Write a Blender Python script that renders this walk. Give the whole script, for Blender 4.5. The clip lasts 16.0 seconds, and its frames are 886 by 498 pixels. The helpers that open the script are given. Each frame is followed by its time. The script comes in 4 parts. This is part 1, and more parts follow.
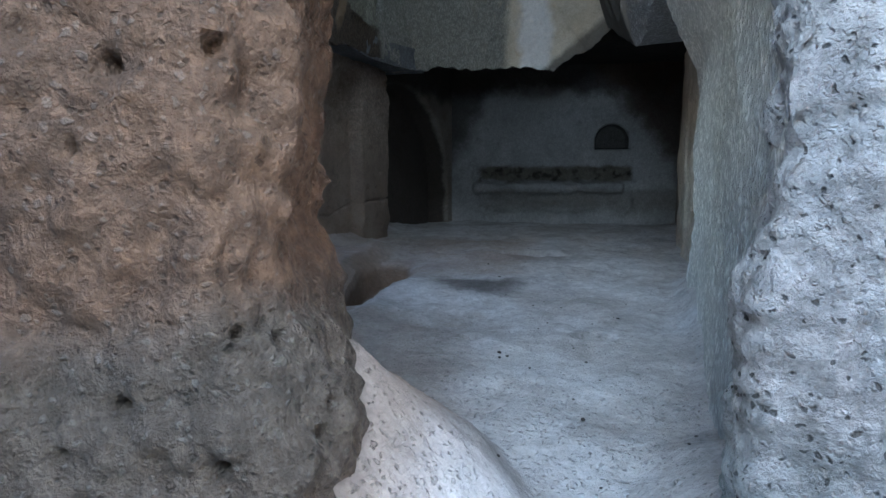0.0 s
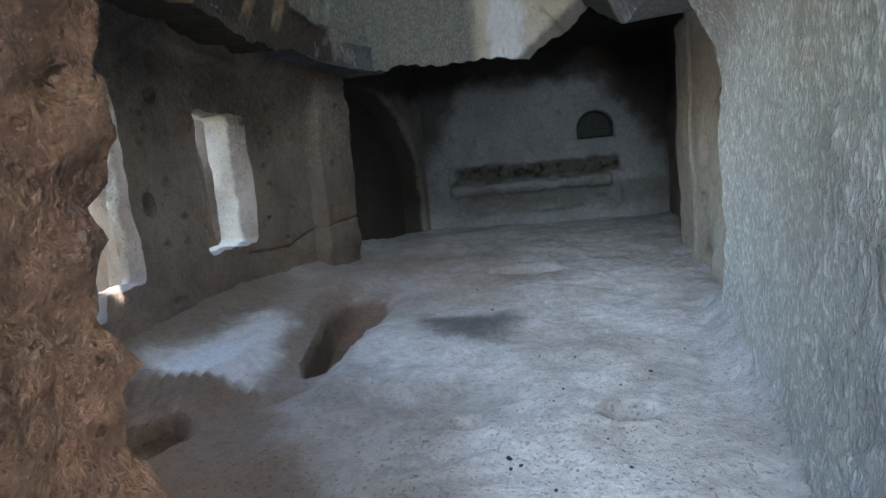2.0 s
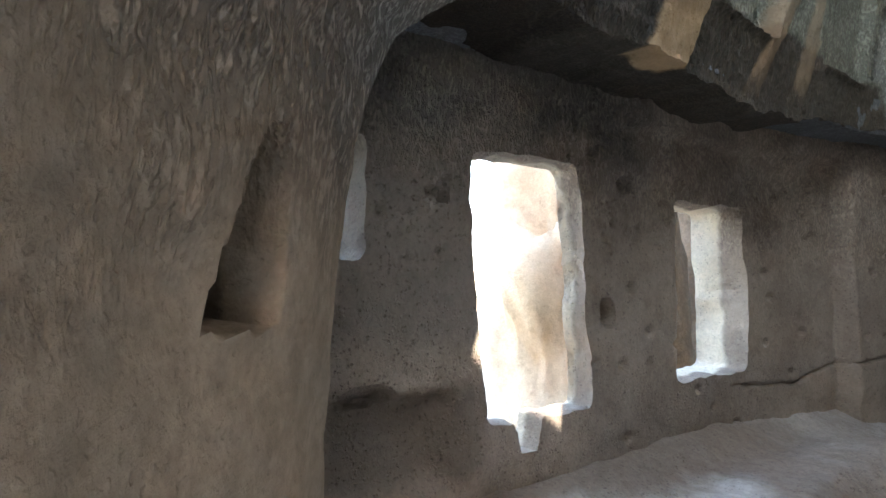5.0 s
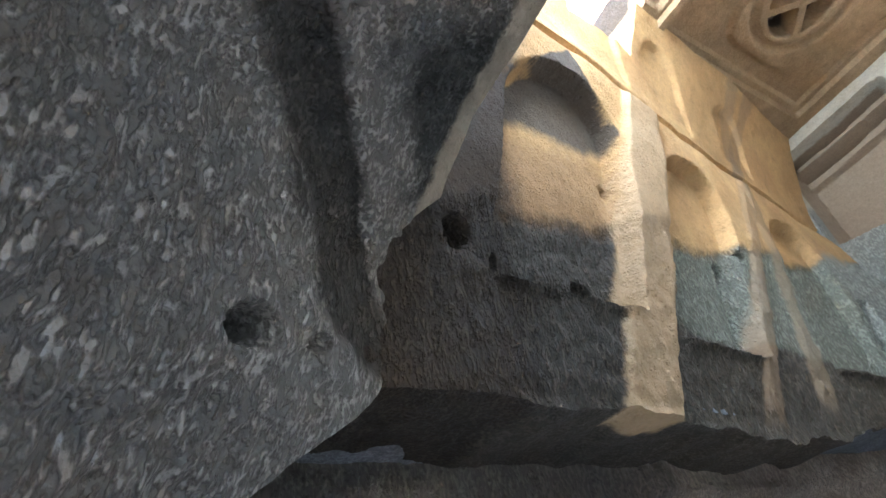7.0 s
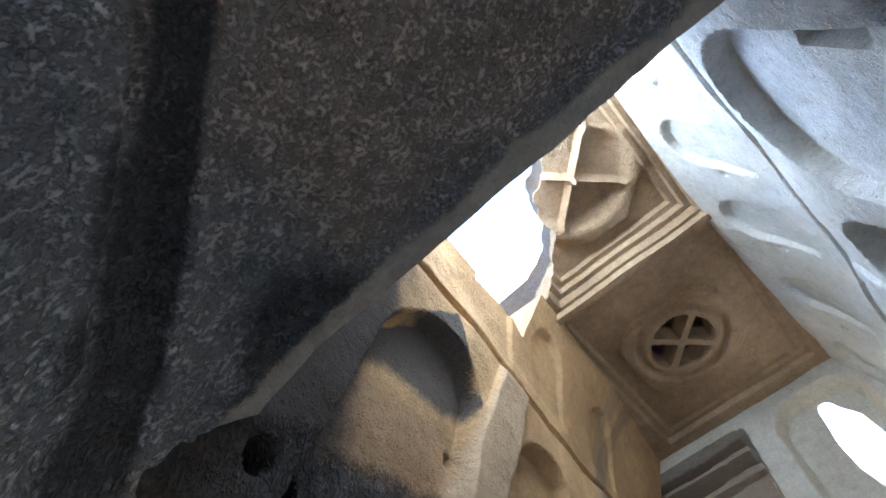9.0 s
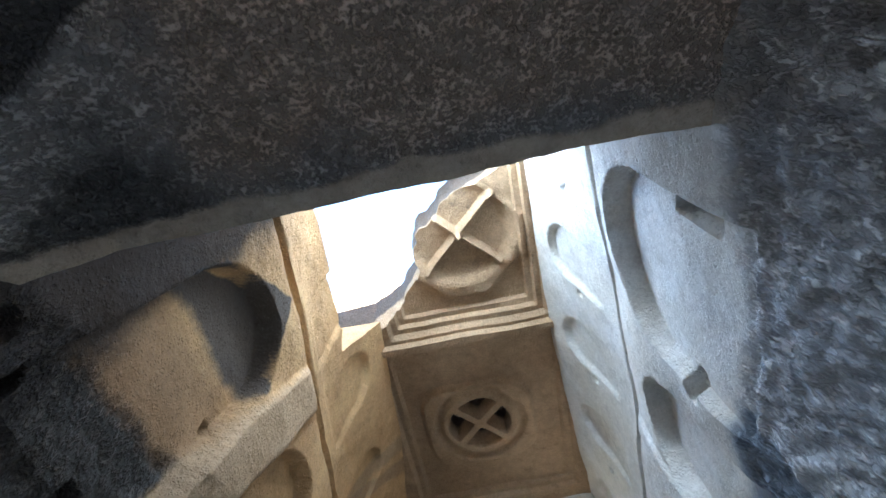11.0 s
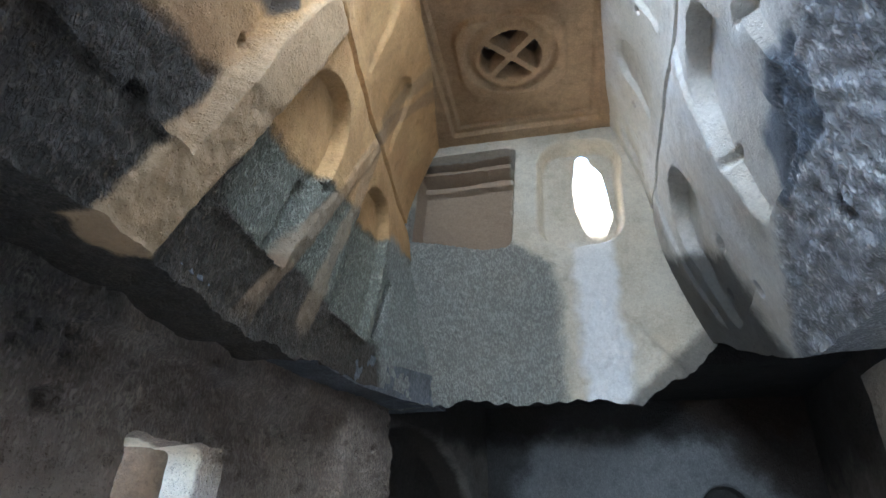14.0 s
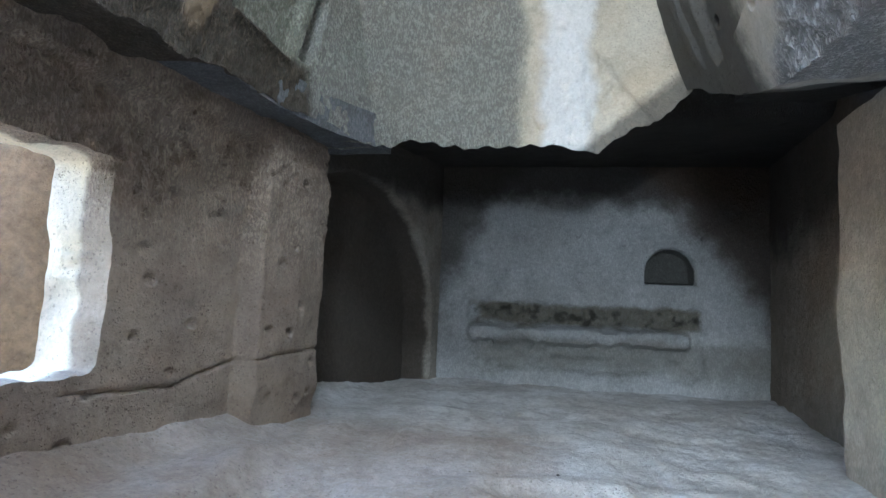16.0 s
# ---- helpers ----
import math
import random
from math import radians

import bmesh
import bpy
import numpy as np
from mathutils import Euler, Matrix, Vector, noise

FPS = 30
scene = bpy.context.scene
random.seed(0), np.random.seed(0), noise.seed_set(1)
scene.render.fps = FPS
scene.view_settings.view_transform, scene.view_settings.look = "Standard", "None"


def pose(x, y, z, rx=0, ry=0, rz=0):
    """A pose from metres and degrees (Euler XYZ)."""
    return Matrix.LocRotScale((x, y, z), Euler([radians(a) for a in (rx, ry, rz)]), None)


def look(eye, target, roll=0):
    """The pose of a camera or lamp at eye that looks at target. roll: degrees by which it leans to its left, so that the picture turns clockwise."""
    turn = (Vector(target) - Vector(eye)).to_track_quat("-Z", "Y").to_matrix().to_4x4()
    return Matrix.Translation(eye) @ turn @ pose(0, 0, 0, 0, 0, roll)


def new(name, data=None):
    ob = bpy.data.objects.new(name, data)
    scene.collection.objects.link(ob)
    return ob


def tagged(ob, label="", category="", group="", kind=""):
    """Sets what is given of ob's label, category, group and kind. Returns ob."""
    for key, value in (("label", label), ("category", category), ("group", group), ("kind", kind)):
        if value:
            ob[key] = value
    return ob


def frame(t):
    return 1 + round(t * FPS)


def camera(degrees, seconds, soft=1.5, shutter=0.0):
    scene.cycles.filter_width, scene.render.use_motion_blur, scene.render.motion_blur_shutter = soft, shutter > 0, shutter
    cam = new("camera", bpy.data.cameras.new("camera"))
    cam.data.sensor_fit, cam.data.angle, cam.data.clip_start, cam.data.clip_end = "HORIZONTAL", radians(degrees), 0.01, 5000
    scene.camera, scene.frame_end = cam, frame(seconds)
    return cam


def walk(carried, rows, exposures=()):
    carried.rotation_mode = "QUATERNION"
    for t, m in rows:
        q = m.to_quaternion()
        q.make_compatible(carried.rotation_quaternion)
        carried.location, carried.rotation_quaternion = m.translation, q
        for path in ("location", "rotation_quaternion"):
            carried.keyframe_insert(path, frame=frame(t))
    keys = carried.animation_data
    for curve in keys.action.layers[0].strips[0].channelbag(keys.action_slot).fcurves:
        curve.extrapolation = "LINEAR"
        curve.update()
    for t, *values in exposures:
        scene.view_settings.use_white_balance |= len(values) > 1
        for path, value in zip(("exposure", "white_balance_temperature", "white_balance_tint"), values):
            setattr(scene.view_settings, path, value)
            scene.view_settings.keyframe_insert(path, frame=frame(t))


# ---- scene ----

# ---------------------------------------------------------------- camera
cam = camera(76.0, 16.0)
PATH = [
    (0, (0.595, 1.098, 1.151), (0.305, 3.059, 0.889), -0.3),
    (0.5, (0.573, 1.302, 1.188), (0.353, 3.279, 0.976), -3.5),
    (1, (0.534, 1.736, 1.178), (0.365, 3.72, 0.994), -6.0),
    (1.5, (0.514, 1.976, 1.319), (0.349, 3.957, 1.1), -5.9),
    (2, (0.512, 2.146, 1.378), (0.279, 4.112, 1.093), -5.4),
    (2.5, (0.5, 2.408, 1.406), (0.157, 4.333, 0.987), -5.2),
    (3, (0.448, 2.577, 1.524), (-0.036, 4.46, 1.057), -4.6),
    (3.5, (0.368, 2.803, 1.473), (-0.401, 4.585, 0.991), -4.7),
    (4, (0.326, 3.104, 1.479), (-0.794, 4.704, 1.049), -2.7),
    (4.5, (0.183, 3.204, 1.507), (-1.244, 4.595, 1.34), -2.6),
    (5, (0.035, 3.323, 1.488), (-1.559, 4.523, 1.622), -0.7),
    (7.5, (-0.221, 4.109, 1.914), (-1.195, 5.091, 3.358), -19.3),
    (8, (-0.093, 4.165, 1.904), (-0.938, 5.131, 3.438), -17.0),
    (8.5, (-0.006, 4.207, 1.913), (-0.678, 5.132, 3.555), -14.9),
    (9, (0.113, 4.226, 1.825), (-0.384, 5.084, 3.562), -12.0),
    (9.5, (0.189, 4.236, 1.765), (-0.157, 5.076, 3.546), -10.2),
    (12, (0.169, 4.396, 1.768), (0.124, 5.526, 3.418), -4.2),
    (12.5, (0.137, 4.381, 1.718), (0.027, 5.717, 3.202), -4.0),
    (13, (0.13, 4.444, 1.683), (-0.06, 5.953, 2.981), -3.3),
    (13.5, (0.14, 4.433, 1.646), (-0.125, 6.05, 2.792), -1.6),
    (14, (0.142, 4.388, 1.6), (-0.216, 6.14, 2.495), -0.0),
    (14.5, (0.2, 4.41, 1.5), (-0.217, 6.281, 2.069), 1.0),
    (15, (0.274, 4.677, 1.385), (-0.124, 6.59, 1.809), 1.2),
    (15.5, (0.417, 4.902, 1.29), (0.058, 6.837, 1.649), 1.7),
    (16, (0.445, 5.161, 1.287), (0.112, 7.125, 1.47), 2.4),
]
EXPOSURES = [(0.0, 3.46, 5750, 6), (1.0, 3.8, 5900, 6), (2.0, 4.12, 6150, 8), (3.0, 4.2, 6250, 8), (5.0, 4.85, 6600, 8), (7.5, 5.8, 5850, 7), (9.0, 4.68, 5550, 8), (12.5, 4.5, 5600, 5), (13.5, 4.65, 5650, 6), (14.5, 5.15, 5850, 8), (16.0, 5.4, 6050, 7)]
walk(cam, [(t, look(eye, target, roll)) for t, eye, target, roll in PATH], EXPOSURES)

# ---------------------------------------------------------------- light
SUN_FROM = Vector((0.6, -0.6, 0.4)).normalized()
world = bpy.data.worlds.new("sky")
scene.world = world
world.use_nodes = True
sky = world.node_tree.nodes.new("ShaderNodeTexSky")
sky.sky_type = "NISHITA"
sky.sun_disc = False
sky.sun_elevation = math.asin(SUN_FROM.z)
sky.sun_rotation = math.atan2(SUN_FROM.x, SUN_FROM.y)
back = world.node_tree.nodes["Background"]
back.inputs["Strength"].default_value = 0.12
world.node_tree.links.new(sky.outputs[0], back.inputs["Color"])
sun = new("sun", bpy.data.lights.new("sun", "SUN"))
sun.data.energy = 3.0
sun.data.angle = radians(0.5)
sun.data.color = (1.0, 0.93, 0.82)
sun.matrix_world = look(SUN_FROM * 30, (0, 0, 0))


def skylight(name, eye, target, wide, high, watts, colour):
    """An added area lamp standing in for the sky's light, in or before an opening."""
    lamp = new(name, bpy.data.lights.new(name, "AREA"))
    lamp.data.shape, lamp.data.size, lamp.data.size_y = "RECTANGLE", wide, high
    lamp.data.energy, lamp.data.color = watts, colour
    lamp.matrix_world = look(eye, target)


BLUE = (0.78, 0.89, 1.0)
skylight("skylight_roof", (0.0, 5.8, 6.5), (0.4, 9.5, 3.4), 1.9, 0.7, 6.5, BLUE)
# added fill, hung in the open before the doorway and aimed at the apse
skylight("skylight_door", (0.35, -0.6, 3.2), (1.7, 11.0, 0.7), 1.6, 1.2, 22.0, BLUE)
skylight("skylight_window", (0.86, 11.75, 6.0), (0.3, 8.5, 2.5), 0.5, 1.2, 3.0, (1.0, 0.95, 0.88))


# ---------------------------------------------------------------- noise and meshes
def lattice(ix, iy, iz, seed):
    h = (ix * 374761393 + iy * 668265263 + iz * 1274126177 + seed * 974634777) & 0xFFFFFFFF
    h = ((h ^ (h >> 13)) * 1274126177) & 0xFFFFFFFF
    h = ((h ^ (h >> 16)) * 2246822519) & 0xFFFFFFFF
    return ((h >> 8) & 0xFFFF) / 32767.5 - 1.0


def vn(p, s, seed=0):
    """Smooth value noise, -1 to 1, s waves a metre (a number or one for each axis)."""
    q = p * np.asarray(s, float)
    i = np.floor(q).astype(np.int64)
    w = q - i
    w = w * w * (3 - 2 * w)
    out = 0.0
    for dx in (0, 1):
        for dy in (0, 1):
            for dz in (0, 1):
                c = lattice(i[..., 0] + dx, i[..., 1] + dy, i[..., 2] + dz, seed)
                out = out + c * (w[..., 0] if dx else 1 - w[..., 0]) * (w[..., 1] if dy else 1 - w[..., 1]) * (w[..., 2] if dz else 1 - w[..., 2])
    return out


def fbm(p, s, octaves, seed=0):
    return sum(vn(p, np.asarray(s, float) * 2 ** k, seed + k) / 1.9 ** k for k in range(octaves))


def dents(p, s, seed=0):
    """Distance to the nearest of scattered points, s of them a metre: the hollows left by a pick."""
    q = p * np.asarray(s, float)
    i = np.floor(q).astype(np.int64)
    best = np.full(q.shape[:-1], 9.0)
    for dx in (-1, 0, 1):
        for dy in (-1, 0, 1):
            for dz in (-1, 0, 1):
                c = i + (dx, dy, dz)
                j = np.stack([lattice(c[..., 0], c[..., 1], c[..., 2], seed + k) for k in range(3)], -1) * 0.4 + 0.5
                best = np.minimum(best, ((c + j - q) ** 2).sum(-1))
    return np.minimum(np.sqrt(best), 0.9)


def step(a, b, x):
    t = np.clip((x - a) / (b - a), 0, 1)
    return t * t * (3 - 2 * t)


def soft_interp(x, xs, ys):
    """Interpolation along a table with rounded corners."""
    r = (max(xs) - min(xs)) / len(xs) * 0.25
    return sum(np.interp(x + k * r, xs, ys) for k in (-1, -0.5, 0, 0.5, 1)) / 5


def mesh_of(name, verts, faces, mat, smooth=True, angle=50):
    me = bpy.data.meshes.new(name)
    verts = np.asarray(verts, np.float32)
    faces = np.asarray(faces, np.int32)
    me.vertices.add(len(verts))
    me.vertices.foreach_set("co", verts.ravel())
    me.loops.add(faces.size)
    me.loops.foreach_set("vertex_index", faces.ravel())
    me.polygons.add(len(faces))
    me.polygons.foreach_set("loop_start", np.arange(0, faces.size, faces.shape[1], dtype=np.int32))
    me.polygons.foreach_set("use_smooth", np.full(len(faces), smooth))
    me.update(calc_edges=True)
    me.validate()
    if smooth:
        me.set_sharp_from_angle(angle=radians(angle))
    me.materials.append(mat)
    return new(name, me)


def rock(name, us, vs, place, mat, out, depth=None, hole=None, rough=((0.012, 3), (0.006, 12)), flip=False, rings=5, jamb=0.02, seed=0, stretch=(1, 1, 1), back_sheet=True):
    """A cut rock surface place(u, v) with carved depth and openings, closed to a back sheet shifted by out."""
    us, vs = np.asarray(us, float), np.asarray(vs, float)
    U, V = np.meshgrid(us, vs, indexing="ij")
    nu, nv = U.shape
    cu, cv = (U[1:, 1:] + U[:-1, :-1]) / 2, (V[1:, 1:] + V[:-1, :-1]) / 2
    kept = np.ones(cu.shape, bool)
    if hole is not None:
        kept = hole(cu, cv) > 0
        edge = np.zeros(U.shape, bool)
        for a in (0, 1):
            for b in (0, 1):
                inn = np.pad(kept, 1, constant_values=True)
                edge |= ~inn[a:a + nu, b:b + nv]
        touch = np.zeros(U.shape, bool)
        for a in (0, 1):
            for b in (0, 1):
                inn = np.pad(kept, 1, constant_values=False)
                touch |= inn[a:a + nu, b:b + nv]
        edge &= touch
        for _ in range(2):
            d, e = hole(U, V), 1e-3
            gu, gv = (hole(U + e, V) - d) / e, (hole(U, V + e) - d) / e
            g2 = np.maximum(gu * gu + gv * gv, 0.05)
            du, dv = np.clip(-d * gu / g2, -0.05, 0.05), np.clip(-d * gv / g2, -0.05, 0.05)
            U, V = np.where(edge, U + du, U), np.where(edge, V + dv, V)
    P = place(U, V)
    n = np.cross(np.gradient(P, axis=0), np.gradient(P, axis=1))
    n /= np.maximum(np.linalg.norm(n, axis=-1, keepdims=True), 1e-9)
    if flip:
        n = -n
    Q = P * np.asarray(stretch)
    lift = sum(a * fbm(Q, s, 2, seed + int(s)) for a, s in rough)
    if depth is not None:
        lift = lift - depth(U, V, P)
    inner = P + n * lift[..., None]
    outer = P + (out(P) if callable(out) else np.asarray(out, float))
    idx = np.arange(nu * nv).reshape(nu, nv)
    quads = np.stack([idx[:-1, :-1], idx[1:, :-1], idx[1:, 1:], idx[:-1, 1:]], -1)[kept]
    if flip:
        quads = quads[:, ::-1]
    N = nu * nv
    verts = [inner.reshape(-1, 3), outer.reshape(-1, 3)]
    faces = [quads, quads[:, ::-1] + N] if back_sheet else [quads]
    # edges used once make the rims and the jambs
    e = np.concatenate([quads[:, [k, (k + 1) % 4]] for k in range(4)])
    key = np.sort(e, 1)
    _, inv, cnt = np.unique(key[:, 0] * N + key[:, 1], return_inverse=True, return_counts=True)
    rim = e[cnt[inv] == 1]
    ids = np.unique(rim)
    back = np.full(N, -1)
    back[ids] = np.arange(len(ids))
    prev = ids.copy()
    base = 2 * N
    a, b = back[rim[:, 0]], back[rim[:, 1]]
    for k in range(1, rings + 1):
        if k < rings:
            f = k / rings
            pos = verts[0][ids] * (1 - f) + verts[1][ids] * f
            off = np.stack([vn(pos, 5.0, 50 + seed + q) + 0.5 * vn(pos, 14.0, 60 + seed + q) for q in range(3)], -1)
            pos = pos + off * jamb
            verts.append(pos)
            now = base + np.arange(len(ids))
            base += len(ids)
        else:
            now = ids + N
        faces.append(np.stack([prev[b], prev[a], now[a], now[b]], -1))
        prev = now
    verts, faces = np.concatenate(verts), np.concatenate(faces)
    used = np.unique(faces)
    remap = np.full(len(verts), -1)
    remap[used] = np.arange(len(used))
    return mesh_of(name, verts[used], remap[faces], mat)


def box_sdf(u, v, u0, u1, v0, v1, r=0.05):
    """Outside distance (positive) of a rounded rectangle."""
    du, dv = np.abs(u - (u0 + u1) / 2) - (u1 - u0) / 2 + r, np.abs(v - (v0 + v1) / 2) - (v1 - v0) / 2 + r
    return np.hypot(np.maximum(du, 0), np.maximum(dv, 0)) + np.minimum(np.maximum(du, dv), 0) - r


def arch_sdf(u, v, u0, u1, v0, v1):
    """An arch: straight sides from v0, half round up to v1."""
    c, r = (u0 + u1) / 2, (u1 - u0) / 2
    h = v1 - r
    ry = r
    body = np.maximum(np.abs(u - c) - r, v0 - v)
    top = np.hypot(u - c, v - h) - ry
    return np.where(v > h, top, np.where(v < v0 - 0.5, 9.0, body))


# ---------------------------------------------------------------- materials
def node_mat(name):
    m = bpy.data.materials.new(name)
    m.use_nodes = True
    return m, m.node_tree, m.node_tree.nodes["Principled BSDF"]


def tuff(name, light, dark, zones=(), chisel=0.0, grain=0.35, angle=35, pits=0.0, relief=0.3, only=None, clasts=0.35, blotch=0.35):
    """Volcanic tuff: two tones, stains, zones of other colour bounded by uneven lines, tool marks as relief with its
    shading also in the colour.
    A zone: (colour, strength, [(ax, ay, az, c, width), ...]): inside where ax x + ay y + az z + c > 0 for all. only:
    the planes that bound the tool marks."""
    m, nt, bs = node_mat(name)
    N, L = nt.nodes, nt.links
    co = N.new("ShaderNodeTexCoord").outputs["Object"]

    def noise_tex(scale, detail=4.0, rough=0.55, vec=co, dist=0.0):
        t = N.new("ShaderNodeTexNoise")
        t.inputs["Scale"].default_value = scale
        t.inputs["Detail"].default_value = detail
        t.inputs["Roughness"].default_value = rough
        t.inputs["Distortion"].default_value = dist
        L.new(vec, t.inputs["Vector"])
        return t.outputs["Fac"]

    def calc(op, a, b=None, c=None):
        q = N.new("ShaderNodeMath")
        q.operation = op
        for i, v in enumerate((a, b, c)):
            if v is None:
                continue
            if isinstance(v, (int, float)):
                q.inputs[i].default_value = v
            else:
                L.new(v, q.inputs[i])
        return q.outputs[0]

    def ramp(v, lo, hi):
        q = N.new("ShaderNodeMapRange")
        q.interpolation_type = "SMOOTHSTEP"
        q.inputs["From Min"].default_value = lo
        q.inputs["From Max"].default_value = hi
        L.new(v, q.inputs["Value"])
        return q.outputs["Result"]

    def mix(f, a, b):
        q = N.new("ShaderNodeMix")
        q.data_type = "RGBA"
        for sock, v in ((q.inputs["Factor"], f), (q.inputs["A"], a), (q.inputs["B"], b)):
            if isinstance(v, (tuple, list)):
                sock.default_value = (*v, 1)
            elif isinstance(v, (int, float)):
                sock.default_value = v
            else:
                L.new(v, sock)
        return q.outputs["Result"]

    big, mid, fine = noise_tex(0.9, 5), noise_tex(5.0, 6, 0.65), noise_tex(38.0, 5, 0.7)
    col = mix(ramp(big, 0.35, 0.65), light, dark)
    tone = tuple(0.62 * v for v in dark)
    col = mix(calc("MULTIPLY", ramp(mid, 0.52, 0.75), 0.55), col, tone)
    blot = ramp(noise_tex(2.3, 7, 0.68, dist=0.4), 0.47, 0.64)
    col = mix(calc("MULTIPLY", blot, blotch), col, mix(0.75, col, tone))
    sep = N.new("ShaderNodeSeparateXYZ")
    L.new(co, sep.inputs[0])
    X, Y, Z = sep.outputs
    edge = calc("ADD", calc("MULTIPLY", calc("SUBTRACT", noise_tex(2.2, 6, 0.6), 0.5), 1.0), calc("MULTIPLY", calc("SUBTRACT", fine, 0.5), 0.12))

    def inside(planes):
        f = None
        for ax, ay, az, c, width in planes:
            v = calc("ADD", calc("ADD", calc("MULTIPLY", X, float(ax)), calc("MULTIPLY", Y, float(ay))), calc("ADD", calc("MULTIPLY", Z, float(az)), float(c)))
            v = calc("ADD", v, calc("MULTIPLY", edge, min(1.0, 2.5 * width + 0.15)))
            g = ramp(v, -width, width)
            f = g if f is None else calc("MULTIPLY", f, g)
        return f

    gate = inside(only) if only else None
    for colour, strength, planes, *smooth in zones:
        f = inside(planes)
        col = mix(calc("MULTIPLY", f, strength), col, colour)
        if smooth and gate is not None:
            gate = calc("MULTIPLY", gate, calc("SUBTRACT", 1.0, f))
    bs.inputs["Roughness"].default_value = 0.93
    bs.inputs["Specular IOR Level"].default_value = 0.25
    lump = noise_tex(13.0, 9, 0.68)
    height = calc("MULTIPLY", fine, grain * 0.022)
    height = calc("ADD", height, calc("ADD", calc("MULTIPLY", mid, 0.03), calc("MULTIPLY", lump, 0.03 * relief)))
    if chisel:
        mp = N.new("ShaderNodeMapping")
        mp.inputs["Rotation"].default_value = (radians(angle), radians(angle), radians(20))
        mp.inputs["Scale"].default_value = (58, 58, 23)
        L.new(co, mp.inputs["Vector"])
        warp = N.new("ShaderNodeTexNoise")
        warp.inputs["Scale"].default_value = 7.0
        warp.inputs["Detail"].default_value = 3.0
        L.new(co, warp.inputs["Vector"])
        shift = N.new("ShaderNodeVectorMath")
        shift.operation = "MULTIPLY_ADD"
        shift.inputs[1].default_value = (0.9, 0.9, 0.9)
        L.new(warp.outputs["Color"], shift.inputs[0])
        L.new(mp.outputs[0], shift.inputs[2])
        stroke = noise_tex(1.0, 2.0, 0.5, shift.outputs[0])
        worn = ramp(calc("ADD", stroke, calc("MULTIPLY", calc("SUBTRACT", lump, 0.5), 0.6)), 0.43, 0.65)
        marks = worn if gate is None else calc("MULTIPLY", worn, gate)
        trough = calc("SUBTRACT", 1.0, worn) if gate is None else calc("MULTIPLY", calc("SUBTRACT", 1.0, worn), gate)
        height = calc("ADD", height, calc("MULTIPLY", marks, 0.03 * chisel))
    if pits:
        vo = N.new("ShaderNodeTexVoronoi")
        vo.inputs["Scale"].default_value = 9.0
        L.new(co, vo.inputs["Vector"])
        height = calc("SUBTRACT", height, calc("MULTIPLY", ramp(calc("SUBTRACT", 1.0, vo.outputs["Distance"]), 0.75, 0.98), 0.02 * pits))
    bit = N.new("ShaderNodeTexVoronoi")
    bit.inputs["Scale"].default_value = 55.0
    jolt = N.new("ShaderNodeTexNoise")
    jolt.inputs["Scale"].default_value = 30.0
    jolt.inputs["Detail"].default_value = 4.0
    L.new(co, jolt.inputs["Vector"])
    bent = N.new("ShaderNodeVectorMath")
    bent.operation = "MULTIPLY_ADD"
    bent.inputs[1].default_value = (0.035, 0.035, 0.035)
    L.new(jolt.outputs["Color"], bent.inputs[0])
    L.new(co, bent.inputs[2])
    L.new(bent.outputs[0], bit.inputs["Vector"])
    pick = N.new("ShaderNodeSeparateColor")
    L.new(bit.outputs["Color"], pick.inputs[0])
    core = ramp(calc("ADD", bit.outputs["Distance"], calc("MULTIPLY", pick.outputs[1], 0.35)), 0.66, 0.40)
    pebble = calc("MULTIPLY", core, ramp(pick.outputs[0], 0.72, 0.80))
    pock = calc("MULTIPLY", core, ramp(pick.outputs[0], 0.20, 0.12))
    height = calc("ADD", height, calc("MULTIPLY", calc("SUBTRACT", pebble, calc("MULTIPLY", pock, 1.6)), 0.013 * clasts))
    # hollows darkened, stroke crests lightened: shading of the relief put into the colour
    hollow = ramp(lump, 0.62, 0.38)
    col = mix(calc("MULTIPLY", hollow, 0.42 * min(relief, 1.3)), col, mix(0.72, col, (0.03, 0.026, 0.022)))
    if chisel:
        gain = min(1.0, 0.8 * chisel)
        col = mix(calc("MULTIPLY", trough, 0.42 * gain), col, mix(0.75, col, (0.02, 0.019, 0.018)))
        lit_crest = N.new("ShaderNodeVectorMath")
        lit_crest.operation = "SCALE"
        lit_crest.inputs["Scale"].default_value = 1.6
        L.new(col, lit_crest.inputs[0])
        col = mix(calc("MULTIPLY", marks, gain), col, lit_crest.outputs[0])
    col = mix(calc("MULTIPLY", pebble, 0.22 * clasts), col, mix(0.3, col, (0.72, 0.70, 0.66)))
    col = mix(calc("MULTIPLY", pock, 0.4 * clasts), col, mix(0.8, col, (0.02, 0.018, 0.016)))
    col = mix(calc("MULTIPLY", ramp(fine, 0.3, 0.75), 0.35), col, mix(0.5, col, (0.02, 0.018, 0.015)))
    L.new(col, bs.inputs["Base Color"])
    bump = N.new("ShaderNodeBump")
    bump.inputs["Strength"].default_value = 0.9
    bump.inputs["Distance"].default_value = 1.0
    L.new(height, bump.inputs["Height"])
    L.new(bump.outputs[0], bs.inputs["Normal"])
    return m


